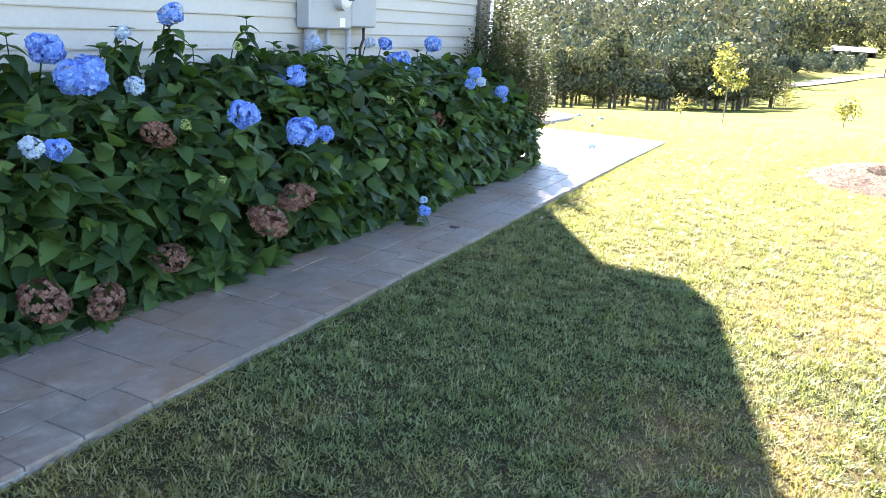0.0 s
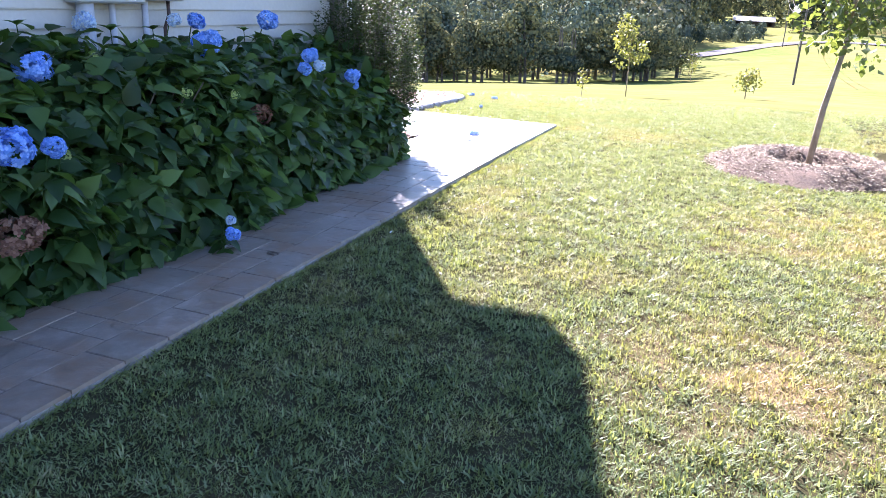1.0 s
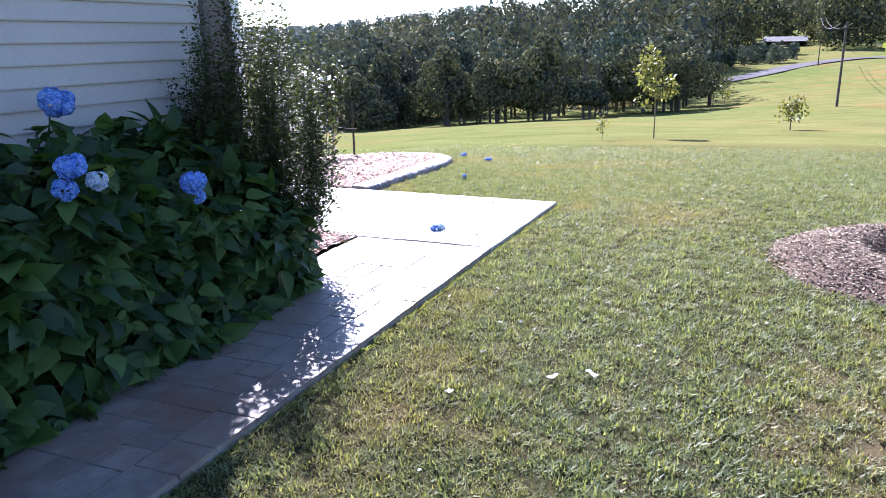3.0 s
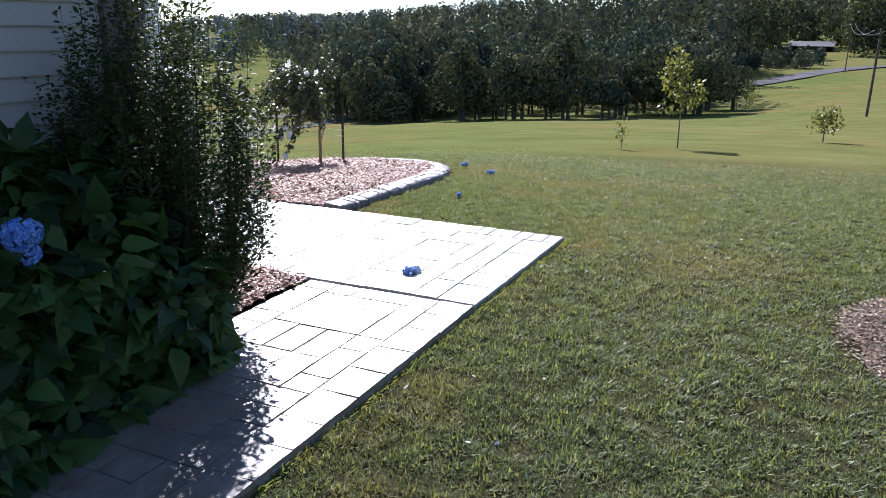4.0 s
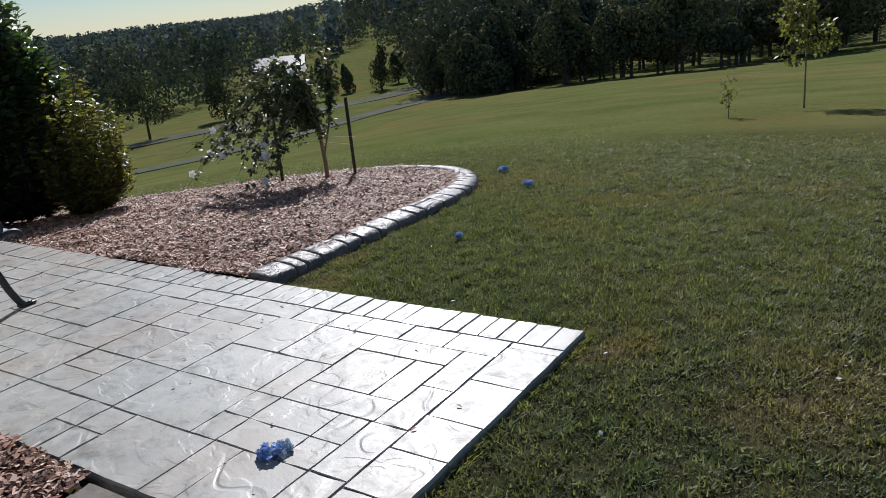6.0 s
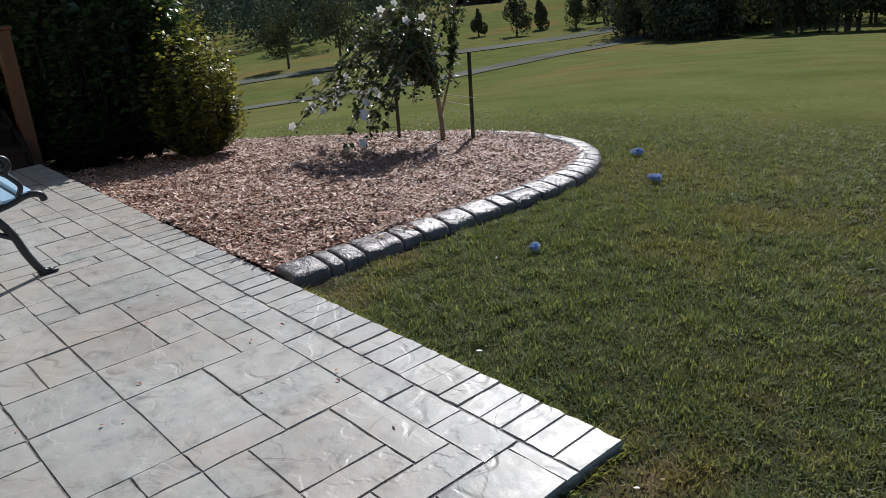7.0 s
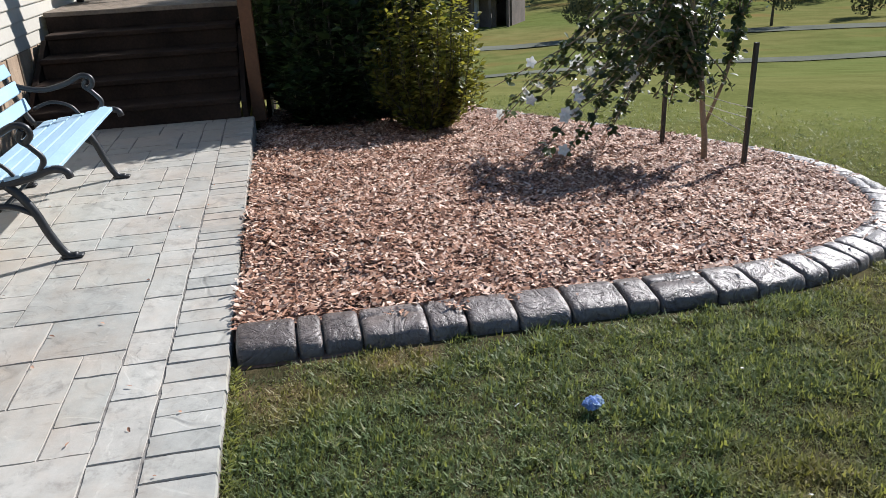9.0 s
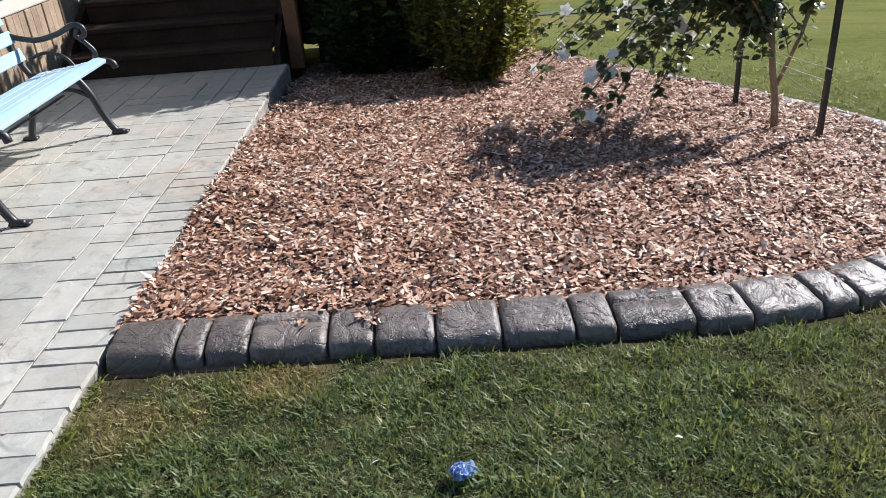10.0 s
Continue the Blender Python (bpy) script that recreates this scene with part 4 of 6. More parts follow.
# ---- steps and porch ----
def build_steps():
    steps = thing("porch_steps", "dark brown wooden steps up to the porch", "steps", kind="structure")
    y0, y1 = 6.5, 8.08
    noses = [(-5.83, 0.165), (-6.12, 0.325), (-6.42, 0.485), (-6.72, 0.645)]
    for x, z in noses:
        bm = bmesh.new()
        box(bm, x - 0.33, y0, z - 0.04, x + 0.025, y1, z, 0.006)
        part("tread", bm, M["step_wood"], steps)
        bm = bmesh.new()
        box(bm, x - 0.03, y0 + 0.01, z - 0.165, x - 0.005, y1 - 0.01, z - 0.042)
        part("riser", bm, M["step_wood"], steps)
    for y in (y0 - 0.045, y1 + 0.003):
        bm = bmesh.new()
        pts = [(-5.86, -0.05), (-5.86, 0.12), (-6.75, 0.6), (-7.02, 0.6), (-7.02, -0.05)]
        a = [bm.verts.new((px, y, pz)) for px, pz in pts]
        b = [bm.verts.new((px, y + 0.04, pz)) for px, pz in pts]
        bm.faces.new(a)
        bm.faces.new(b[::-1])
        for k in range(5):
            bm.faces.new((a[k], a[(k + 1) % 5], b[(k + 1) % 5], b[k]))
        bmesh.ops.recalc_face_normals(bm, faces=bm.faces)
        part("stringer", bm, M["step_wood"], steps)
    for x, y, top in ((-6.15, 8.2, 1.08), (-7.05, 8.2, 1.75)):
        post = thing("porch_post", "orange-stained square wooden newel post", "post", pose(x, y, 0), "porch posts")
        bm = bmesh.new()
        box(bm, -0.055, -0.055, -0.1, 0.055, 0.055, top, 0.006)
        part("shaft", bm, M["post"], post)
        bm = bmesh.new()
        box(bm, -0.07, -0.07, top, 0.07, 0.07, top + 0.03, 0.008)
        part("cap", bm, M["post"], post)
    porch = thing("porch", "raised weathered wooden porch floor", "porch", kind="structure")
    for k in range(20):
        bm = bmesh.new()
        box(bm, -7.03 - k * 0.145 - 0.14, BAY_Y + 0.02, 0.765, -7.03 - k * 0.145, 8.3, 0.805, 0.004)
        part("deck_plank", bm, M["deck"], porch)
    bm = bmesh.new()
    box(bm, -7.08, BAY_Y + 0.03, -0.1, -7.035, 8.28, 0.763)
    box(bm, -9.9, 8.24, -0.6, -7.1, 8.28, 0.763)
    part("skirt", bm, M["step_wood"], porch)
    column = thing("porch_column", "pale square column on the porch floor", "column", pose(-7.45, 7.95, 0.805))
    for name, r, z0, z1 in (("base", 0.13, 0.0, 0.12), ("shaft", 0.1, 0.12, 2.36), ("capital", 0.13, 2.36, 2.46)):
        bm = bmesh.new()
        box(bm, -r, -r, z0, r, r, z1, 0.006)
        part(name, bm, M["trim"], column)
    bm = bmesh.new()
    box(bm, -10.2, BAY_Y + 0.02, 3.27, -7.2, 8.35, 3.42, 0.01)
    tagged(part("porch_roof", bm, M["trim"]), "flat white porch roof", "roof", kind="structure")
    chair = thing("porch_chair", "dark brown slatted wooden porch chair", "chair", pose(-8.3, 6.82, 0.806, 0, 0, -8))
    for dx, dy, h in ((0.24, 0.26, 0.62), (0.24, -0.26, 0.62), (-0.26, 0.26, 0.62), (-0.26, -0.26, 0.62)):
        bm = bmesh.new()
        box(bm, dx - 0.025, dy - 0.03, 0.0, dx + 0.025, dy + 0.03, h, 0.004)
        part("leg", bm, M["step_wood"], chair)
    for k in range(5):
        bm = bmesh.new()
        box(bm, -0.25 + k * 0.1, -0.255, 0.40, -0.165 + k * 0.1, 0.255, 0.42, 0.003)
        part("seat_slat", bm, M["step_wood"], chair)
    for k in range(6):
        bm = bmesh.new()
        box(bm, -0.3, -0.25 + k * 0.087, 0.36, -0.28, -0.19 + k * 0.087, 1.05, 0.003)
        part("back_slat", bm, M["step_wood"], chair)
    for k in range(5):
        bm = bmesh.new()
        box(bm, 0.262, -0.22 + k * 0.095, 0.06, 0.276, -0.16 + k * 0.095, 0.39, 0.003)
        part("front_slat", bm, M["step_wood"], chair)
    for dy in (0.29, -0.29):
        bm = bmesh.new()
        box(bm, -0.3, dy - 0.05, 0.62, 0.3, dy + 0.05, 0.645, 0.006)
        part("arm", bm, M["step_wood"], chair)


build_walls()
build_meter()
bed_sheet("mulch_bed", BED, "red-brown wood mulch bed", -8.2, -1.95, 8.18, 12.05)
bed_sheet("house_bed", HOUSE_BED, "mulch bed along the house wall", -5.8, -1.04, -6.0, 6.5, 0.08)
build_curb()
build_soil()
build_bench()
build_steps()


# ---- plants ----
def scatter_dirs(n, rng):
    v = rng.normal(size=(n, 3))
    return unit(v)


def bloom_mesh(name, material, radius, florets, size, rng, squash=0.85):
    """A mophead of four-petalled florets on several rounded clusters."""
    hubs = np.concatenate([np.zeros((1, 3)), scatter_dirs(7, rng) * radius * rng.uniform(0.42, 0.62, 7)[:, None]])
    size_of = np.concatenate([[0.86], rng.uniform(0.44, 0.58, 7)]) * radius
    pick = rng.integers(0, 8, florets)
    d = scatter_dirs(florets, rng)
    at = hubs[pick] + d * size_of[pick][:, None]
    dist = np.linalg.norm(at[:, None] - hubs[None], axis=2) / size_of[None]
    outer = dist.min(1) > 0.86
    d, at = d[outer], at[outer] * np.array([1, 1, squash])
    n = len(d)
    d = unit(d + 0.3 * rng.normal(size=(n, 3)))
    t0 = unit(np.cross(d, scatter_dirs(n, rng)))
    t1 = np.cross(d, t0)
    base, along = at.repeat(4, 0), np.stack([t0, t1, -t0, -t1], 1).reshape(-1, 3)
    L = rng.uniform(0.75, 1.15, n * 4) * size
    return leaves(name, base, along + 0.25 * d.repeat(4, 0), d.repeat(4, 0), L, L * 0.95, material, "petal", 0.05, 0.12)


def build_hydrangeas():
    """A row of shrubs along the wall; each has stems, foliage, single large leaves and blooms."""
    rng = np.random.default_rng(21)
    blue = [bloom_mesh("bloom", M["blue_petal"], 0.084, 520, 0.0165, rng) for _ in range(2)]
    pale = bloom_mesh("bloom", M["pale_petal"], 0.06, 290, 0.0145, rng)
    brown = bloom_mesh("bloom", M["brown_petal"], 0.092, 480, 0.0175, rng)
    bud = bloom_mesh("bud", M["green_bud"], 0.028, 90, 0.008, rng)
    flowers = [  # x, y, z, kind, size
        (-1.3, 0.27, 1.11, "blue", 1.05), (-1.05, 0.26, 1.01, "blue", 1.3), (-1.25, 0.98, 1.29, "blue", 0.8), (-1.22, 1.0, 1.325, "pale", 0.6),
        (-1.0, 0.5, 0.96, "pale", 0.85), (-1.3, 0.7, 1.19, "pale", 0.7), (-0.72, -0.25, 0.78, "pale", 0.8), (-0.7, -0.16, 0.76, "blue", 0.6),
        (-1.1, 1.82, 0.94, "blue", 1.05), (-0.69, 0.9, 0.82, "blue", 0.95), (-0.53, 1.18, 0.72, "blue", 1.05), (-0.5, 1.36, 0.7, "blue", 0.6),
        (-1.1, 3.12, 1.02, "blue", 1.1), (-1.46, 4.3, 1.13, "blue", 1.0), (-1.42, 3.42, 1.13, "blue", 0.75), (-1.46, 3.25, 1.14, "pale", 0.8),
        (-1.45, 2.5, 1.13, "pale", 1.15), (-0.74, 3.72, 0.94, "blue", 0.7), (-0.72, 3.82, 0.87, "pale", 0.75), (-0.76, 3.7, 0.85, "blue", 0.6),
        (-0.8, 4.45, 0.75, "blue", 0.75), (-0.79, 4.46, 0.68, "blue", 0.5), (-0.42, 2.37, 0.16, "pale", 0.5), (-0.4, 2.35, 0.09, "blue", 0.5),
        (-0.6, 1.22, 0.35, "brown", 1.05), (-0.52, 0.89, 0.29, "brown", 1.05), (-0.89, 3.34, 0.57, "brown", 1.0), (-0.7, -0.28, 0.16, "brown", 1.1),
        (-0.68, 0.0, 0.08, "brown", 0.9), (-0.72, 0.4, 0.17, "brown", 0.9), (-0.86, 0.5, 0.74, "brown", 0.8), (-0.8, 0.62, 0.78, "bud", 1.1),
        (-1.0, 1.22, 1.14, "bud", 1.0), (-0.85, 2.6, 0.78, "bud", 1.2), (-0.65, 1.55, 0.62, "bud", 0.8), (-1.1, 2.2, 0.98, "bud", 0.9),
        (-0.75, 2.9, 0.75, "bud", 1.0), (-0.9, 4.05, 0.86, "bud", 0.9), (-0.55, 0.6, 0.55, "bud", 0.8),
    ]
    tall = [(-1.28, 1.65, 1.3), (-1.3, 0.75, 1.22), (-1.3, 0.1, 1.18), (-1.25, 1.0, 1.24), (-1.42, 2.7, 1.1), (-1.35, 3.9, 1.08), (-1.35, 4.6, 1.0), (-1.45, -0.6, 1.15), (-1.46, 4.2, 1.02), (-1.2, 0.35, 1.05), (-1.38, 1.3, 1.12), (-1.4, 2.05, 1.14), (-1.3, 2.3, 1.06), (-1.42, 3.05, 1.1), (-1.4, 3.6, 1.06), (-1.25, 0.55, 1.13), (-1.35, -0.2, 1.12), (-1.3, 2.85, 1.03)]
    centres = [-2.6, -1.35, -0.1, 1.15, 2.35, 3.55, 4.6]
    proto = []
    for k in range(3):
        base = np.zeros((1, 3))
        me = leaves("leaf", base, np.array([[0, 1.0, 0]]), np.array([[0.0, 0, 1]]), 0.15, 0.1, M["hydrangea_leaf"], "broad", 0.3 + 0.1 * k, 0.2 + 0.12 * k)
        proto.append(me)
    for c, yc in enumerate(centres):
        bush = thing("hydrangea", "leafy green hydrangea shrub with blue blooms beside the path", "shrub", pose(-1.2, yc, -0.02), "hydrangeas along the wall")
        wide = 0.75
        n = 2700 if c > 1 else 1500
        th = rng.uniform(-0.12, 1.0, n) * math.pi * 0.56
        yy = rng.uniform(-1, 1, n)
        yy = np.sign(yy) * np.abs(yy) ** 0.9 * wide
        h = 1.03 + 0.06 * math.sin(c * 2.1)
        reach = 0.62 + 0.05 * math.sin(c * 1.7 + 1)
        if c == 6:
            h, reach = 0.95, 0.58
        bulge = np.sqrt(np.maximum(0.05, 1 - (np.abs(yy) / (wide * 1.25)) ** 2.6))
        lump = 1 + 0.14 * np.array([noise.noise(Vector((a * 2.3, b * 3.1 + c * 7, 2.2))) for a, b in zip(th, yy)])
        gaps = np.array([noise.noise(Vector((a * 4.2 + c * 3, b * 6.0, 9.1))) for a, b in zip(th, yy)])
        depth = 1.0 - np.abs(rng.normal(0, 0.12, n)) - 0.2 * (gaps < -0.18)
        rr = lump * depth * (0.75 + 0.25 * bulge)
        nx, nz = np.cos(th), np.sin(th)
        px = -0.25 + np.sign(nx) * np.abs(nx) ** 0.75 * (reach + 0.2) * rr
        pz = 0.02 + np.sign(nz) * np.abs(nz) ** 0.85 * h * rr
        pz = np.maximum(pz, 0.05)
        base = np.stack([px, yy, pz], 1)
        outward = unit(np.stack([nx, yy / wide * 0.5 + rng.normal(0, 0.2, n), nz], 1) + rng.normal(0, 0.25, (n, 3)))
        along = unit(np.stack([nx * 0.7 + 0.1, rng.normal(0, 1.15, n), -0.3 + 0.35 * nz], 1) + 0.4 * rng.normal(size=(n, 3)))
        upv = 0.7 * outward + np.array([0.15, 0, 0.9]) + 0.45 * rng.normal(size=(n, 3))
        size = rng.uniform(0.06, 0.17, n)
        clear = np.ones(n, bool)
        for x, y, z, kind, s in flowers:
            clear &= np.linalg.norm(base - np.array([x + 1.2 + 0.1, y - yc - 0.05, z + 0.08]), axis=1) > 0.085 + 0.055 * s
        base, along, upv, size, px, depth = base[clear], along[clear], upv[clear], size[clear], px[clear], depth[clear]
        n = len(base)
        front = np.argsort(-(px * 0.8 + depth + rng.uniform(0, 0.5, n)))
        single, rest = front[:70], front[70:]
        part("foliage", leaves("foliage", base[rest], along[rest], upv[rest], size[rest], size[rest] * rng.uniform(0.6, 0.76, len(rest)), M["hydrangea_leaf"], "broad", 0.3, 0.3), None, bush)
        for q in single:
            a, u = Vector(along[q]), Vector(upv[q])
            side = a.cross(u).normalized()
            u = side.cross(a)
            m = Matrix((side, a, u)).transposed().to_4x4()
            m.translation = base[q]
            part("leaf", proto[q % 3], None, bush, at=m @ Matrix.Scale(size[q] / 0.14, 4))
        bm = bmesh.new()
        for k in range(16):
            a = rng.uniform(-0.6, 0.6)
            tip = Vector((rng.uniform(-0.2, 0.4), a * 1.1, rng.uniform(0.55, h * 0.9)))
            tube(bm, [(-0.1 + rng.uniform(-0.12, 0.12), a * 0.4, -0.05), (tip.x * 0.5 - 0.03, a * 0.8, tip.z * 0.55), tip], [0.009, 0.007, 0.004], 5)
        part("branchwork", bm, M["trunk"], bush)["kind"] = "stuff"
        # shoots that stand above the rest
        for x, y, z in tall:
            if abs(y - yc) > 0.625:
                continue
            lx, ly = x + 1.2, y - yc
            bm = bmesh.new()
            tube(bm, [(lx + 0.03, ly, 0.4), (lx + 0.01, ly + 0.01, z - 0.25), (lx, ly, z + 0.02)], [0.007, 0.0045, 0.0025], 6)
            shoot = part("shoot", bm, M["hydrangea_leaf"], bush)
            sb, sa, su, sl = [], [], [], []
            for level in range(9):
                for q in range(3):
                    a = level * 0.9 + q * 2.09 + rng.uniform(-0.35, 0.35)
                    c, d = math.cos(a), math.sin(a)
                    tilt = (0.7, -0.1, -0.45, -0.6, -0.7, -0.7, -0.7, -0.7, -0.7)[level] + rng.uniform(-0.2, 0.2)
                    sb.append((lx, ly, z - level * 0.038 + 0.02))
                    sa.append((c, d, tilt))
                    su.append((c * 0.7, d * 0.7, 1) if level > 0 else (-c * 0.6, -d * 0.6, 1))
                    sl.append((0.08, 0.1, 0.12, 0.13, 0.14, 0.14, 0.14, 0.14, 0.14)[level] * rng.uniform(0.8, 1.15))
            sl = np.array(sl)
            part("shoot_leaves", leaves("shoot_leaves", np.array(sb), np.array(sa), np.array(su), sl, sl * 0.68, M["hydrangea_leaf"], "broad", 0.35, 0.35), None, shoot)
        collar = []
        for k, (x, y, z, kind, s) in enumerate(flowers):
            if not (yc - 0.625 <= y < yc + 0.625):
                continue
            me = {"blue": blue[k % 2], "pale": pale, "brown": brown, "bud": bud}[kind]
            lab = {"blue": "round blue bloom", "pale": "pale blue and white opening bloom", "brown": "dried brown bloom", "bud": "small green bud"}[kind]
            part("bloom" if kind != "bud" else "bud", me, None, bush, lab, at=pose(x + 1.24, y - yc, z + 0.04, rng.uniform(-25, 25), rng.uniform(-25, 25), rng.uniform(0, 360)) @ Matrix.Scale(s, 4))
            if kind != "brown":
                for q in range(6):
                    a = q * 1.05 + k
                    collar.append(((x + 1.2, y - yc, z - 0.07 - 0.03 * (q % 3)), (math.cos(a), math.sin(a), -0.3), (0.25 * math.cos(a), 0.25 * math.sin(a), 1)))
                bm = bmesh.new()
                tube(bm, [(x + 1.2 - 0.06, y - yc, max(0.0, z - 0.22)), (x + 1.2 - 0.04, y - yc, z - 0.12), (x + 1.2, y - yc, z + 0.02)], [0.006, 0.005, 0.004], 5)
                part("flower_stalk", bm, M["hydrangea_leaf"], bush)
        if collar:
            cb, ca, cu = (np.array(v, float) for v in zip(*collar))
            cl = rng.uniform(0.1, 0.15, len(cb))
            part("collar_foliage", leaves("collar_foliage", cb, ca, cu, cl, cl * 0.65, M["hydrangea_leaf"], "broad", 0.3, 0.3), None, bush)


def upright_shrub(name, label, at, radius, height, shoots, per, leaf, material, rng, lean=0.25, wild=0.35, low=0.05, stem=0.005, spread=0.05):
    """A shrub of many upright shoots set with small leaves."""
    bush = thing(name, label, "shrub", at)
    bm = bmesh.new()
    B, A, U, L = [], [], [], []
    for k in range(shoots):
        a, r = rng.uniform(0, 2 * math.pi), radius * math.sqrt(rng.uniform(0, 1))
        foot = Vector((math.cos(a) * r * 0.35, math.sin(a) * r * 0.35, 0))
        dome = math.sqrt(max(0.08, 1 - (r / radius) ** 2.2 * 0.75))
        hh = height * dome * rng.uniform(1 - wild, 1 + wild * 0.35)
        tip = Vector((math.cos(a) * r * (1 + lean * rng.uniform(-0.2, 0.6)), math.sin(a) * r * (1 + lean * rng.uniform(-0.2, 0.6)), hh))
        mid = foot.lerp(tip, 0.5) + Vector((math.cos(a), math.sin(a), 0)) * r * 0.28
        tube(bm, [foot, mid, tip], [stem, stem * 0.6, stem * 0.24], 4, False)
        for q in range(per):
            t = low + (1 - low) * (q + rng.uniform(0, 1)) / per
            p = foot.lerp(mid, t * 2) if t < 0.5 else mid.lerp(tip, t * 2 - 1)
            g = rng.uniform(0, 2 * math.pi)
            B.append(p + Vector((math.cos(g), math.sin(g), rng.uniform(-0.5, 0.5))) * (spread if t < 0.8 else spread * 0.45) * rng.uniform(0, 1))
            A.append((math.cos(g), math.sin(g), rng.uniform(-0.1, 0.9)))
            U.append((rng.normal(0, 0.5), rng.normal(0, 0.5), 1))
            L.append(leaf * rng.uniform(0.6, 1.3))
    part("branchwork", bm, M["trunk"], bush)
    L = np.array(L)
    part("foliage", leaves("foliage", np.array([tuple(b) for b in B]), np.array(A), np.array(U), L, L * 0.55, material, "diamond", 0.3, 0.1), None, bush)
    return bush


def build_hibiscus():
    """A small white-flowered standard tree, leaning, tied to two stakes."""
    rng = np.random.default_rng(31)
    bx, by = -4.22, 11.26
    bz = float(bed_height(np.array([bx]), np.array([by]))[0])
    tree = thing("hibiscus_tree", "small leaning hibiscus tree with drooping branches and white flowers", "tree", pose(bx, by, bz - 0.02))
    bm = bmesh.new()
    fork = Vector((0.1, -0.12, 0.56))
    tube(bm, [(0, 0, -0.05), (0.03, -0.03, 0.2), (0.06, -0.08, 0.4), fork, (0.1, -0.16, 0.8), (0.02, -0.2, 1.0)], [0.024, 0.021, 0.02, 0.018, 0.015, 0.01], 10)
    tube(bm, [(0.04, -0.04, 0.3), (0.08, 0.05, 0.6), (0.1, 0.1, 0.95), (0.12, 0.15, 1.35)], [0.012, 0.01, 0.008, 0.004], 8)
    part("trunk", bm, M["bark"], tree, smooth=True)
    bm = bmesh.new()
    B, A, U, L, tips = [], [], [], [], []
    limbs = []
    for k in range(22):        # arching boughs that hang towards the house
        a = radians(rng.uniform(188, 285))
        reach, top, end = rng.uniform(0.6, 1.42), rng.uniform(0.85, 1.35), rng.uniform(0.14, 0.65)
        d = Vector((math.cos(a), math.sin(a), 0))
        side = Vector((-d.y, d.x, 0)) * rng.uniform(-0.1, 0.1)
        limbs.append([fork, fork + d * reach * 0.16 + Vector((0, 0, top - fork.z)) * 0.75, fork + d * reach * 0.36 + side + Vector((0, 0, top - fork.z)), fork + d * reach * 0.72 + side + Vector((0, 0, (top * 0.45 + end * 0.55) - fork.z)), fork + d * reach + Vector((0, 0, end - fork.z))])
    for k in range(40):        # the dense head
        d = Vector(scatter_dirs(1, rng)[0])
        r = rng.uniform(0.22, 0.5)
        limbs.append([fork, fork + Vector((-0.12 + d.x * r * 0.4, -0.1 + d.y * r * 0.4, 0.22)), fork + Vector((-0.18 + d.x * r, -0.14 + d.y * r, 0.32 + d.z * 0.38)), fork + Vector((-0.2 + d.x * r * 1.2, -0.16 + d.y * r * 1.2, 0.26 + d.z * 0.42))])
    for k in range(6):
        limbs.append([Vector((0.08, 0.05, 0.6)), Vector((0.1, 0.1, 0.95)), Vector((0.1 + rng.uniform(-0.08, 0.1), 0.14 + rng.uniform(-0.1, 0.1), rng.uniform(1.05, 1.6)))])
    for pts in limbs:
        line, ln = spline([tuple(p) for p in pts], 14)
        tube(bm, [tuple(p) for p in line], list(np.linspace(0.009, 0.0025, 14)), 5, False)
        count = int(ln * 80)
        for q in range(count):
            t = rng.uniform(0.15, 1.0)
            p = line[min(int(t * 13), 13)] + rng.normal(0, 0.02, 3)
            g = rng.uniform(0, 2 * math.pi)
            B.append(p)
            A.append((math.cos(g), math.sin(g), rng.uniform(-0.9, 0.3)))
            U.append((rng.normal(0, 0.5), rng.normal(0, 0.5), 1))
            L.append(rng.uniform(0.04, 0.08))
        tips.append(line[-1])
    part("branchwork", bm, M["bark"], tree)
    L = np.array(L)
    part("foliage", leaves("foliage", np.array(B), np.array(A), np.array(U), L * 0.76, L * 0.54, M["hibiscus_leaf"], "oval", 0.2, 0.2), None, tree)
    # flowers: five white petals each
    pb, pa, pu = [], [], []
    for k in range(5):
        a = k * 2 * math.pi / 5
        pb.append((0, 0, 0))
        pa.append((math.cos(a), math.sin(a), 0.45))
        pu.append((-0.4 * math.cos(a), -0.4 * math.sin(a), 1))
    petal = leaves("flower", np.array(pb, float), np.array(pa), np.array(pu, float), 0.042, 0.034, M["white_petal"], "oval", 0.3, 0.3)
    for k in range(34):
        bough = limbs[k % 22]
        p = np.array(bough[3].lerp(bough[4], (k * 0.37) % 1.0)) if k % 4 else np.array(bough[2])
        d = scatter_dirs(1, rng)[0]
        part("flower", petal, None, tree, "open white five-petalled flower" if k == 0 else "", at=Matrix.Translation(Vector(p) + Vector((rng.uniform(0, 0.05), rng.uniform(-0.05, 0.02), 0.02))) @ Vector((0.6 + d[0] * 0.4, -0.5 + d[1] * 0.5, d[2] * 0.6)).to_track_quat("Z", "Y").to_matrix().to_4x4())
    for x, y, top in ((-3.94, 11.38, 0.6), (-4.9, 11.27, 0.58)):
        z = float(bed_height(np.array([x]), np.array([y]))[0])
        stake = thing("garden_stake", "dark metal stake driven into the mulch", "stake", pose(x, y, z), "stakes by the tree")
        bm = bmesh.new()
        box(bm, -0.016, -0.004, -0.1, 0.016, 0.004, top - z, 0.001)
        box(bm, -0.004, 0.0, -0.1, 0.004, 0.026, top - z, 0.001)
        part("bar", bm, M["stake"], stake)
        bm = bmesh.new()
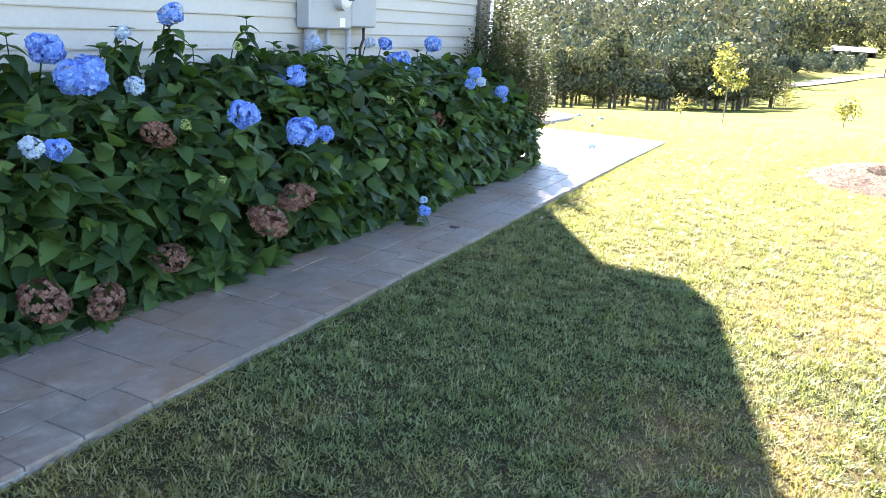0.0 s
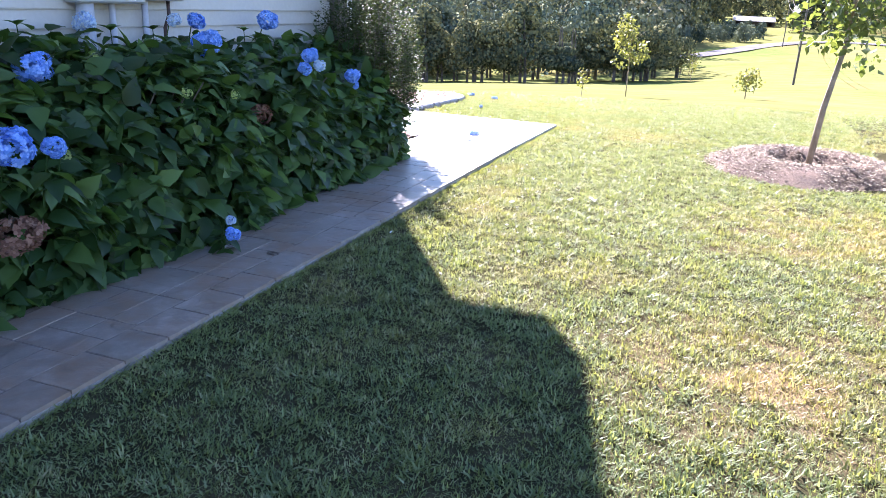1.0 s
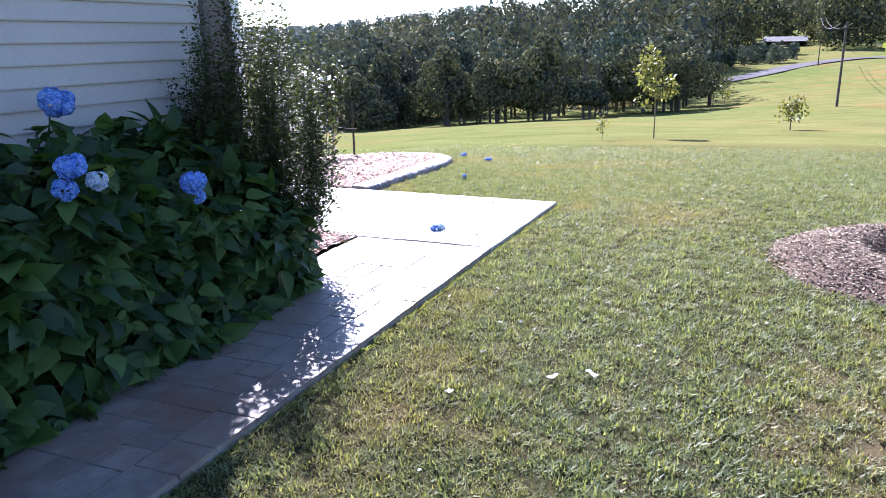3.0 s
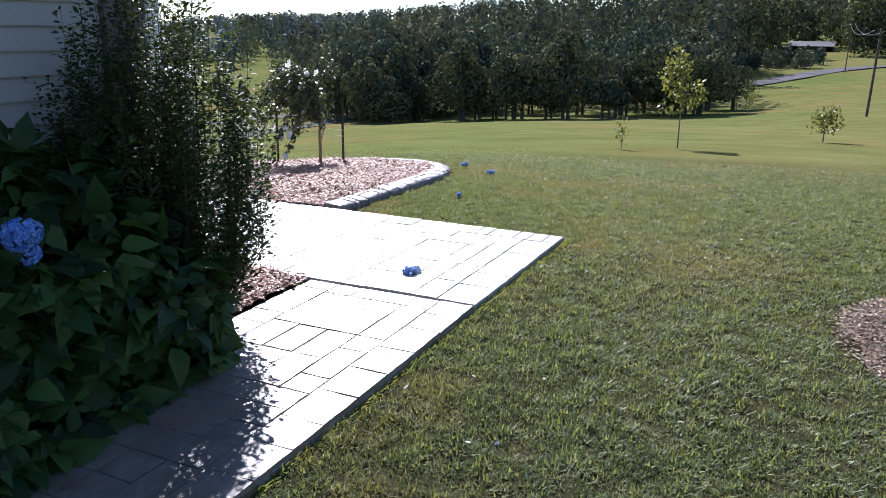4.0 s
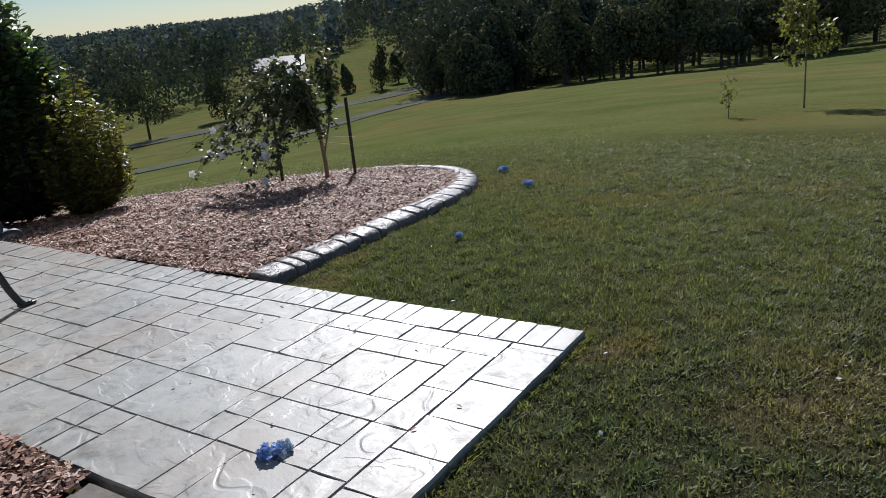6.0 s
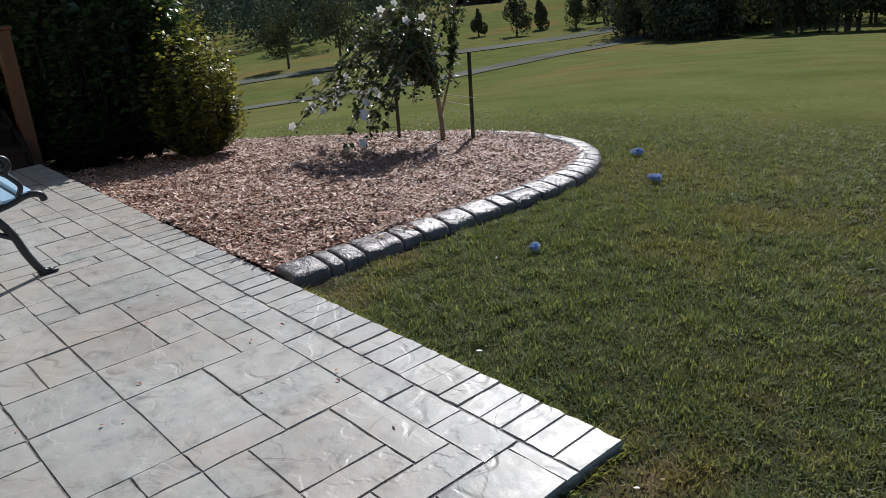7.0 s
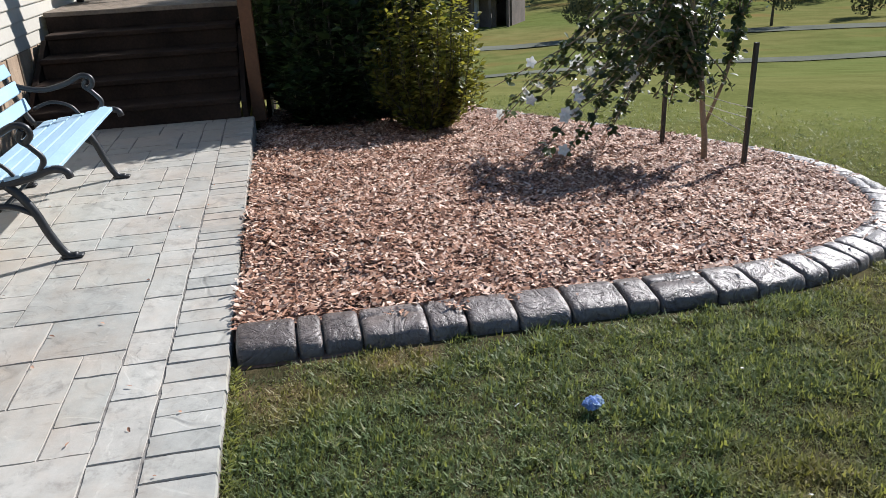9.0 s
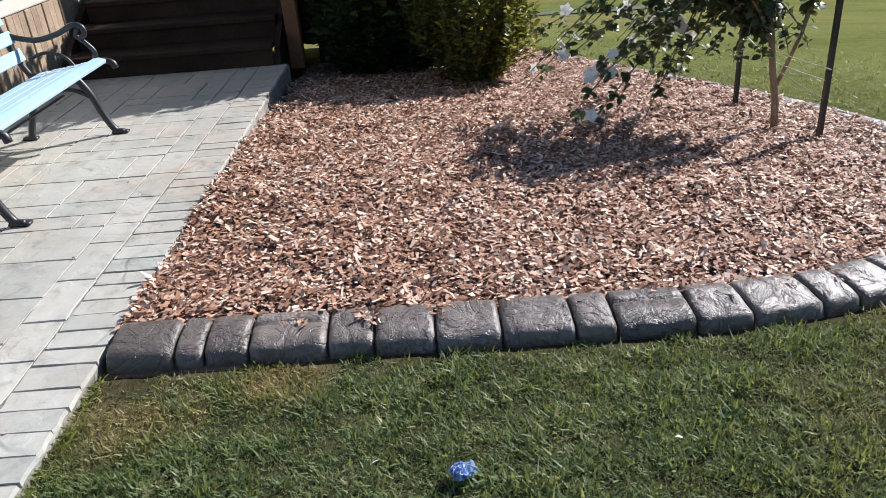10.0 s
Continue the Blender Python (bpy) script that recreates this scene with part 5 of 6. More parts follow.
        for q in range(5):
            box(bm, -0.014, 0.004, 0.15 + q * 0.11, -0.006, 0.016, 0.175 + q * 0.11)
        part("studs", bm, M["stake"], stake)
    ties = thing("tie_line", "pale twine tying the tree to its stakes", "twine")
    trunk_at = Vector((bx + 0.06, by - 0.08, bz + 0.42))
    for a, b in (((-3.94, 11.38, 0.12), trunk_at), ((-3.94, 11.38, 0.02), trunk_at + Vector((0, 0, -0.03))), ((-4.9, 11.27, 0.2), trunk_at), ((-3.86, 11.36, 0.2), trunk_at + Vector((0.02, 0, 0.06)))):
        bm = bmesh.new()
        a, b = Vector(a), Vector(b)
        tube(bm, [a, a.lerp(b, 0.5) - Vector((0, 0, 0.004)), b], 0.003, 5)
        part("strand", bm, M["wire"], ties)


def fallen_bloom(x, y, s, spin, rng, flat=0.55):
    z = 0.0 if (x < 0 and y < 8.2) else float(land(x, y)) + 0.03
    b = thing("fallen_bloom", "fallen blue hydrangea bloom lying on the ground", "flower", pose(x, y, z, 0, 0, spin), "fallen blooms")
    part("petals", bloom_mesh("petals", M["faded_petal"], 0.055 * s, 150, 0.014, rng, flat), None, b, at=pose(0, 0, 0.026 * s))
    part("petals", bloom_mesh("petals", M["pale_petal"], 0.045 * s, 110, 0.014, rng, flat), None, b, "paler torn petals", at=pose(0.05 * s, 0.03 * s, 0.018 * s))


def crown(name, rng, radius, height, low, count, size, material, lobes=9, cone=0.0, full=False):
    """A tree crown of many small leaf clumps in uneven lobes."""
    C = []
    for k in range(lobes):
        t = (k + rng.uniform(0, 1)) / lobes
        z = low + (height - low) * (0.12 + 0.76 * t)
        wide = radius * (1 - cone * t) * (0.55 + 0.45 * math.sin(math.pi * (0.2 + 0.7 * t)))
        a = rng.uniform(0, 2 * math.pi)
        C.append((math.cos(a) * wide * 0.5, math.sin(a) * wide * 0.5, z, wide * rng.uniform(0.5, 0.75), (height - low) * rng.uniform(0.16, 0.26)))
    C = np.array(C)
    pick = rng.integers(0, lobes, count)
    d = scatter_dirs(count, rng) * (rng.uniform(0.7 if full else 0.35, 1.0, count) ** 0.4)[:, None]
    base = C[pick, :3] + d * np.stack([C[pick, 3], C[pick, 3], C[pick, 4]], 1)
    along = unit(d + rng.normal(0, 0.6, (count, 3)))
    up = d * 0.7 + rng.normal(0, 0.6, (count, 3)) + np.array([0, 0, 0.5])
    L = rng.uniform(0.6, 1.4, count) * size
    if full:  # dense crowns: clumps lie like shingles on the lobes
        up = unit(d) + rng.normal(0, 0.3, (count, 3))
        along = unit(np.cross(d, scatter_dirs(count, rng)) + np.array([0, 0, -0.3]))
    return base, along, up, L, unit(d + np.array([0, 0, 0.12]) + rng.normal(0, 0.09, (count, 3)))


def tree(name, label, category, at, rng, radius, height, low, count, size, material, trunk_r, bark, group="", lean=(0, 0), cone=0.0, full=False):
    t = thing(name, label, category, at, group)
    bm = bmesh.new()
    lx, ly = lean
    tube(bm, [(0, 0, -0.15), (lx * 0.4, ly * 0.4, low * 0.6), (lx, ly, low * 1.15), (lx * 1.1, ly * 1.1, height * 0.8)], [trunk_r, trunk_r * 0.85, trunk_r * 0.65, trunk_r * 0.2], 8)
    for k in range(6):
        a, z = k * 1.1 + rng.uniform(0, 0.6), low + (height - low) * rng.uniform(0.0, 0.55)
        tube(bm, [(lx, ly, z), (lx + math.cos(a) * radius * 0.4, ly + math.sin(a) * radius * 0.4, z + (height - low) * 0.14), (lx + math.cos(a) * radius * 0.75, ly + math.sin(a) * radius * 0.75, z + (height - low) * 0.26)], [trunk_r * 0.4, trunk_r * 0.25, trunk_r * 0.08], 5)
    part("trunk", bm, bark, t, smooth=True)
    B, A, U, L, _ = crown(name, rng, radius, height, low, count, size, material, cone=cone, full=full)
    B = B + np.array([lx, ly, 0])
    part("crown", leaves("crown", B, A, U, L, L * 0.7, material, "diamond", 0.25, 0.15), None, t)
    return t


def sapling_ring():
    rng = np.random.default_rng(41)
    cx, cy = 2.7, 7.1
    n, rings = 40, 9
    bm = bmesh.new()
    grid = []
    prof = [(0.0, 0.006), (0.14, 0.008), (0.28, 0.016), (0.4, 0.1), (0.54, 0.13), (0.7, 0.1), (0.82, 0.05), (0.92, 0.01), (1.0, -0.03)]
    for r, h in prof:
        ring = []
        for k in range(n):
            a = 2 * math.pi * k / n
            w = 1 + 0.07 * math.sin(3 * a + 1) + 0.04 * math.sin(7 * a)
            x, y = cx + math.cos(a) * r * 0.98 * w, cy + math.sin(a) * r * 1.0 * w
            ring.append(bm.verts.new((x, y, float(land(x, y)) + h + 0.02 * noise.noise(Vector((x * 5, y * 5, 1))))))
        grid.append(ring)
    for u, v in zip(grid, grid[1:]):
        for k in range(n):
            bm.faces.new((u[k], v[k], v[(k + 1) % n], u[(k + 1) % n]))
    bm.faces.new(grid[0])
    bmesh.ops.recalc_face_normals(bm, faces=bm.faces)
    tagged(part("mulch_ring", bm, M["ring_soil"], smooth=True), "raised ring of brown soil and mulch round the young tree", "mulch", kind="structure")
    rr, hh = np.array([p[0] for p in prof]), np.array([p[1] for p in prof])

    def height(x, y):
        return land(x, y) + np.interp(np.hypot(x - cx, y - cy), rr, hh)

    poly = [(cx + math.cos(a) * 1.0 * (1 + 0.07 * math.sin(3 * a + 1)), cy + math.sin(a) * 1.0 * (1 + 0.07 * math.sin(3 * a + 1))) for a in np.linspace(0, 2 * math.pi, 40, endpoint=False)]
    chips("ring_chips", poly, 15000, "brown wood chips round the young tree", cx - 1.1, cx + 1.1, cy - 1.1, cy + 1.1, rng, height, 0.62, "ring_chip")
    tree("young_tree", "young leaning tree with a slim trunk in a mulch ring", "tree", pose(2.68, 7.03, float(land(2.68, 7.03)) - 0.02), rng, 0.5, 2.5, 1.02, 1300, 0.075, M["sapling_leaf"], 0.032, M["bark"], lean=(0.14, 0.02))


# ---- the far land ----
def strip(name, label, points, width, material, lift=0.1):
    line, _ = spline(points, 120)
    bm = bmesh.new()
    last = None
    for i, p in enumerate(line):
        d = line[min(i + 1, 119)] - line[max(i - 1, 0)]
        d = d / np.linalg.norm(d)
        row = []
        for s in (-0.5, 0.5):
            x, y = p[0] + d[1] * s * width, p[1] - d[0] * s * width
            row.append(bm.verts.new((x, y, float(land(x, y)) + lift)))
        if last:
            bm.faces.new((last[0], last[1], row[1], row[0]))
        last = row
    bmesh.ops.recalc_face_normals(bm, faces=bm.faces)
    return tagged(part(name, bm, material), label, "road", kind="structure")


SKYLINE = ([-110, -75, -60, -51, -46, -41, -36, -33, -27, -20, -10, 0, 50], [0.3, 0.4, 0.5, 0.6, 0.5, 1.1, 1.4, 1.3, 2.0, 2.8, 4.2, 6.0, 7.0])


def forest(name, label, spots, rng, height, count, size, material, least=3.5):
    """Distant woods as one mesh: spots are (bearing, distance). Trees keep below the skyline of the hills."""
    B, A, U, L, N = [], [], [], [], []
    for az, r in spots:
        x, y = from_bearing(az, r)
        z = float(land(x, y))
        top = 1.4 + r * math.tan(radians(np.interp(az, *SKYLINE))) - z
        h = min(rng.uniform(*height), top * rng.uniform(0.75, 1.0))
        if h < least:
            continue
        b, a, u, l, nn = crown(name, rng, max(h, height[0]) * rng.uniform(0.28, 0.4), h, h * 0.08, count, size * max(h, height[0] * 0.8) / 10, material, 8, rng.uniform(0, 0.35), True)
        B.append(b + np.array([x, y, z - 0.2]))
        A.append(a), U.append(u), L.append(l), N.append(nn)
    B, A, U, L, N = map(np.concatenate, (B, A, U, L, N))
    return tagged(part(name, leaves(name, B, A, U, L, L * 0.8, material, "card", normals=N), None), label, "woods", kind="stuff")


def build_far():
    rng = np.random.default_rng(51)
    strip("road", "grey lane across the pasture", [from_bearing(a, r) for a, r in ((-88, 36), (-75, 37), (-62, 39), (-52, 41), (-44, 45), (-38, 52), (-34, 60), (-31, 72))], 2.5, M["asphalt"], 0.04)
    strip("road", "narrow grey farm lane in the valley", [from_bearing(a, r) for a, r in ((-90, 58), (-75, 58), (-60, 59), (-50, 61), (-43, 64), (-38, 70), (-34, 80))], 3.4, M["asphalt"], 0.06)
    strip("road", "pale gravel drive below the barn", [from_bearing(a, r) for a, r in ((-7, 97), (-4.5, 99), (-2, 108), (1, 124), (4, 134), (8, 130), (14, 118), (22, 105))], 4.0, M["gravel"], 0.1)
    # the row of cedars with bare trunks
    kinds = []
    for k, (wide, high, low) in enumerate(((1.7, 2.9, 0.8), (2.4, 4.4, 0.9), (2.2, 4.9, 0.2), (2.6, 3.9, 1.0), (2.1, 3.6, 0.1), (2.1, 5.0, 0.9))):
        b, a, u, l, nn = crown("crown", rng, wide, high, low, 3300, 0.22, M["cedar_leaf"], 10, 0.1 + 0.12 * (k % 3), True)
        kinds.append(leaves("crown", b, a, u, l, l * 0.7, M["cedar_leaf"], "card", normals=nn))
    bm = bmesh.new()
    for dx, dy in ((0, 0), (0.5, 0.25)):
        tube(bm, [(dx, dy, -0.3), (dx * 0.9, dy, 0.8), (dx * 0.7, dy * 0.6, 1.8), (dx * 0.3, 0, 4.0)], [0.12, 0.1, 0.08, 0.03], 6)
    trunk = mesh_of("trunk", bm, M["trunk"])
    az = -33.2
    while az < -4.6:
        x, y = from_bearing(az, 57 + rng.uniform(-3, 7))
        kind = (0, 1, 3, 5, 1)[int(rng.integers(0, 5))] if az > -23 else (2, 4, 5)[int(rng.integers(0, 3))]
        t = thing("cedar_tree", "dark cedar tree with a bare lower trunk in a row", "tree", pose(x, y, float(land(x, y)), 0, 0, rng.uniform(0, 360)) @ Matrix.Scale(rng.uniform(0.75, 1.2), 4), "row of cedars")
        part("trunk", trunk, None, t)
        part("crown", kinds[kind], None, t)
        az += rng.uniform(0.5, 1.7)
    spots = [(rng.uniform(-34.5, -7), rng.uniform(65, 76)) for _ in range(52)]
    forest("woods", "dense dark trees behind the cedar row", spots, rng, (4.5, 8), 650, 0.46, M["valley_leaf"])
    spots = []
    for k in range(380):
        az, r = rng.uniform(-35.5, 16), 65 + 195 * rng.uniform(0, 1) ** 1.3
        if az > -20 and r < 76:
            continue
        if az > -6 and r < (150 if az < -4 else 225):
            continue
        if az > 11 and r < 230:
            continue
        spots.append((az, r))
    forest("woods", "dense mixed woodland on the rising ground", spots, rng, (6, 13), 430, 0.5, M["wood_leaf"])
    spots = [(rng.uniform(-9, 12), rng.uniform(204, 240)) for _ in range(70)] + [(rng.uniform(-9, -4.2), rng.uniform(120, 190)) for _ in range(28)] + [(rng.uniform(1.5, 16), rng.uniform(168, 205)) for _ in range(45)] + [(rng.uniform(-6, -2.6), rng.uniform(170, 205)) for _ in range(16)]
    forest("woods", "dark trees round the barn", spots, rng, (9, 15), 300, 0.58, M["cedar_leaf"])
    spots = [(a, 104 + (a + 7) * 3.2 + rng.uniform(6, 34)) for a in rng.uniform(-7.5, 0.3, 60)]
    forest("woods", "low dark thicket between the drive and the barn", spots, rng, (2.0, 3.2), 260, 1.1, M["valley_leaf"], 1.5)
    spots = [(rng.uniform(-40, 45), rng.uniform(215, 420)) for _ in range(260)]
    forest("woods", "wooded hillside behind the barn", spots, rng, (12, 22), 220, 0.72, M["wood_leaf"])
    # valley and ridge: their haze is only the blue leaf colour
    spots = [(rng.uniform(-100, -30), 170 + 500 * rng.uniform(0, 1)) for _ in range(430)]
    forest("woods", "far wooded valley with haze painted into its leaves", spots, rng, (9, 16), 130, 1.12, M["haze_leaf"])
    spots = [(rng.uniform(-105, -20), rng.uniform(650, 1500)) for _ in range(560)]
    forest("woods", "distant wooded ridge with haze painted into its leaves", spots, rng, (22, 34), 60, 1.55, M["haze_leaf"])
    # single trees in the valley
    for az, r, h, cone in ((-57.3, 66, 4.4, 0), (-53.6, 63.5, 4.9, 0), (-48.5, 71, 4.2, 0.2), (-44.2, 81, 2.4, 0.7), (-41.5, 78, 3.9, 0.6), (-40.0, 85, 2.9, 0.7), (-37.5, 83, 4.2, 0.6), (-34.6, 92, 4.6, 0.5), (-65.0, 62, 4.0, 0), (-36.3, 90, 3.6, 0.6)):
        x, y = from_bearing(az, r)
        tree("pasture_tree", "small dark tree standing in the pasture" if cone else "round spreading tree standing in the pasture", "tree", pose(x, y, float(land(x, y))), rng, h * (0.44 if cone else 0.45), h, h * (0.08 if cone else 0.28), 2200, 0.2, M["cedar_leaf"], 0.11, M["trunk"], "trees in the pasture", cone=cone, full=True)
    spots = []
    while len(spots) < 210:
        az, r = rng.uniform(-76, -33), 70 + 150 * rng.uniform(0, 1)
        if r > np.interp(az, [-76, -66, -62, -59, -52, -49, -46.5, -45.5, -42, -40, -37, -33], [75, 95, 105, 84, 84, 96, 112, 158, 170, 185, 158, 150]):
            spots.append((az, r))
    forest("woods", "dark mixed woods at the foot of the pasture", spots, rng, (5, 10), 400, 0.52, M["valley_leaf"])
    # saplings beyond the lawn
    tree("young_tree", "young staked tree in the field", "tree", pose(-0.8, 18.64, float(land(-0.8, 18.64))), rng, 0.42, 1.85, 0.72, 800, 0.075, M["young_leaf"], 0.016, M["bark"])
    tree("sapling", "bushy little sapling in the field", "tree", pose(1.87, 25.4, float(land(1.87, 25.4))), rng, 0.42, 0.95, 0.22, 420, 0.09, M["young_leaf"], 0.02, M["bark"])
    tree("sapling", "tiny new sapling in the field", "tree", pose(-1.55, 17.0, float(land(-1.55, 17.0))), rng, 0.16, 0.62, 0.12, 90, 0.06, M["young_leaf"], 0.008, M["bark"])
    for az, r in ((-4.8, 62), (-4.2, 66), (-3.8, 70), (-4.0, 58)):
        x, y = from_bearing(az, r)
        tree("sapling", "thin sapling planted in a row", "tree", pose(x, y, float(land(x, y))), rng, 0.4, 1.9, 0.5, 80, 0.16, M["young_leaf"], 0.03, M["bark"], "row of saplings")
    # poles
    for az, r, h in ((3.3, 47, 4.6), (1.6, 120, 6.5)):
        x, y = from_bearing(az, r)
        p = thing("utility_pole", "slim wooden pole in the field", "pole", pose(x, y, float(land(x, y)), 0, 0.8, 0), "poles")
        bm = bmesh.new()
        tube(bm, [(0, 0, -0.4), (0, 0, h * 0.5), (0, 0, h)], [0.075, 0.065, 0.055], 8)
        part("shaft", bm, M["trunk"], p)
        bm = bmesh.new()
        box(bm, -0.35, -0.04, h - 0.4, 0.35, 0.04, h - 0.32)
        part("crossarm", bm, M["trunk"], p)
    tops = []
    for az, r, h in ((3.3, 47, 4.5), (1.6, 120, 6.4)):
        x, y = from_bearing(az, r)
        tops.append(Vector((x + 0.014 * h, y, float(land(x, y)) + h)))
    line = thing("overhead_cable", "thin dark cable strung between the poles", "cable")
    for side in (-0.3, 0.3):
        bm = bmesh.new()
        a, b = tops[0] + Vector((side, 0, 0)), tops[1] + Vector((side, 0, 0))
        tube(bm, [a.lerp(b, t) - Vector((0, 0, 3.0 * t * (1 - t))) for t in np.linspace(0, 1, 12)], 0.018, 5)
        part("wire", bm, M["cable"], line)
    # barn and the low white-roofed building
    x, y = from_bearing(-0.6, 196)
    barn(pose(x, y, float(land(x, y)) - 0.2, 0, 0, 4), 8.4, 6.0, 1.4, 0.8, "open-sided brown barn with a pale metal roof", "barn", "barn")
    x, y = from_bearing(-44.6, 148)
    barn(pose(x, y, float(land(x, y)) - 0.2, 0, 0, 40), 8.5, 6.0, 1.5, 1.3, "low dark building with a bright metal roof", "building", "farm_building")
    x, y = from_bearing(-73, 84)
    barn(pose(x, y, float(land(x, y)) - 0.2, 0, 0, 60), 7.0, 6.0, 3.6, 1.6, "dark farmhouse with a chimney in the valley", "house", "farmhouse", True)


def barn(at, w, d, wall, rise, label, category, name, chimney=False):
    b = thing(name, label, category, at)
    bm = bmesh.new()
    box(bm, -w / 2, d / 2 - 0.3, 0, w / 2, d / 2, wall)
    box(bm, -w / 2, -d / 2 + 0.3, 0, -w / 2 + 0.3, d / 2 - 0.3, wall)
    box(bm, w / 2 - 0.3, -d / 2 + 0.3, 0, w / 2, d / 2 - 0.3, wall)
    box(bm, -w * 0.28, -d / 2, 0, w * 0.28, -d / 2 + 0.3, wall * 0.8)
    part("wall", bm, M["barn"], b)
    for k in range(5):
        bm = bmesh.new()
        px = -w / 2 + w * k / 4
        box(bm, px - 0.12, -d / 2 - 1.4, 0, px + 0.12, -d / 2 - 1.15, wall * 0.85)
        part("post", bm, M["barn"], b)
    for s in (1, -1):
        bm = bmesh.new()
        a = [(-w / 2 - 0.4, s * (d / 2 + 0.5), wall - 0.1), (w / 2 + 0.4, s * (d / 2 + 0.5), wall - 0.1), (w / 2 + 0.4, 0, wall + rise), (-w / 2 - 0.4, 0, wall + rise)]
        lo = [bm.verts.new(p) for p in a]
        hi = [bm.verts.new((p[0], p[1], p[2] + 0.12)) for p in a]
        bm.faces.new(lo)
        bm.faces.new(hi[::-1])
        for k in range(4):
            bm.faces.new((lo[k], lo[(k + 1) % 4], hi[(k + 1) % 4], hi[k]))
        bmesh.ops.recalc_face_normals(bm, faces=bm.faces)
        part("roof", bm, M["metal_roof"] if not chimney else M["roof"], b)
    bm = bmesh.new()
    a = [(-w / 2, -d / 2 - 1.5, wall * 0.85), (w / 2, -d / 2 - 1.5, wall * 0.85), (w / 2, -d / 2 - 0.35, wall - 0.05), (-w / 2, -d / 2 - 0.35, wall - 0.05)]
    lo = [bm.verts.new(p) for p in a]
    hi = [bm.verts.new((p[0], p[1], p[2] + 0.1)) for p in a]
    bm.faces.new(lo)
    bm.faces.new(hi[::-1])
    for k in range(4):
        bm.faces.new((lo[k], lo[(k + 1) % 4], hi[(k + 1) % 4], hi[k]))
    bmesh.ops.recalc_face_normals(bm, faces=bm.faces)
    part("lean_to_roof", bm, M["metal_roof"], b)
    if chimney:
        bm = bmesh.new()
        box(bm, -0.3, -d / 2 - 0.6, 0, 0.3, -d / 2 - 0.02, wall + rise + 1.2)
        part("chimney", bm, M["conduit"], b)


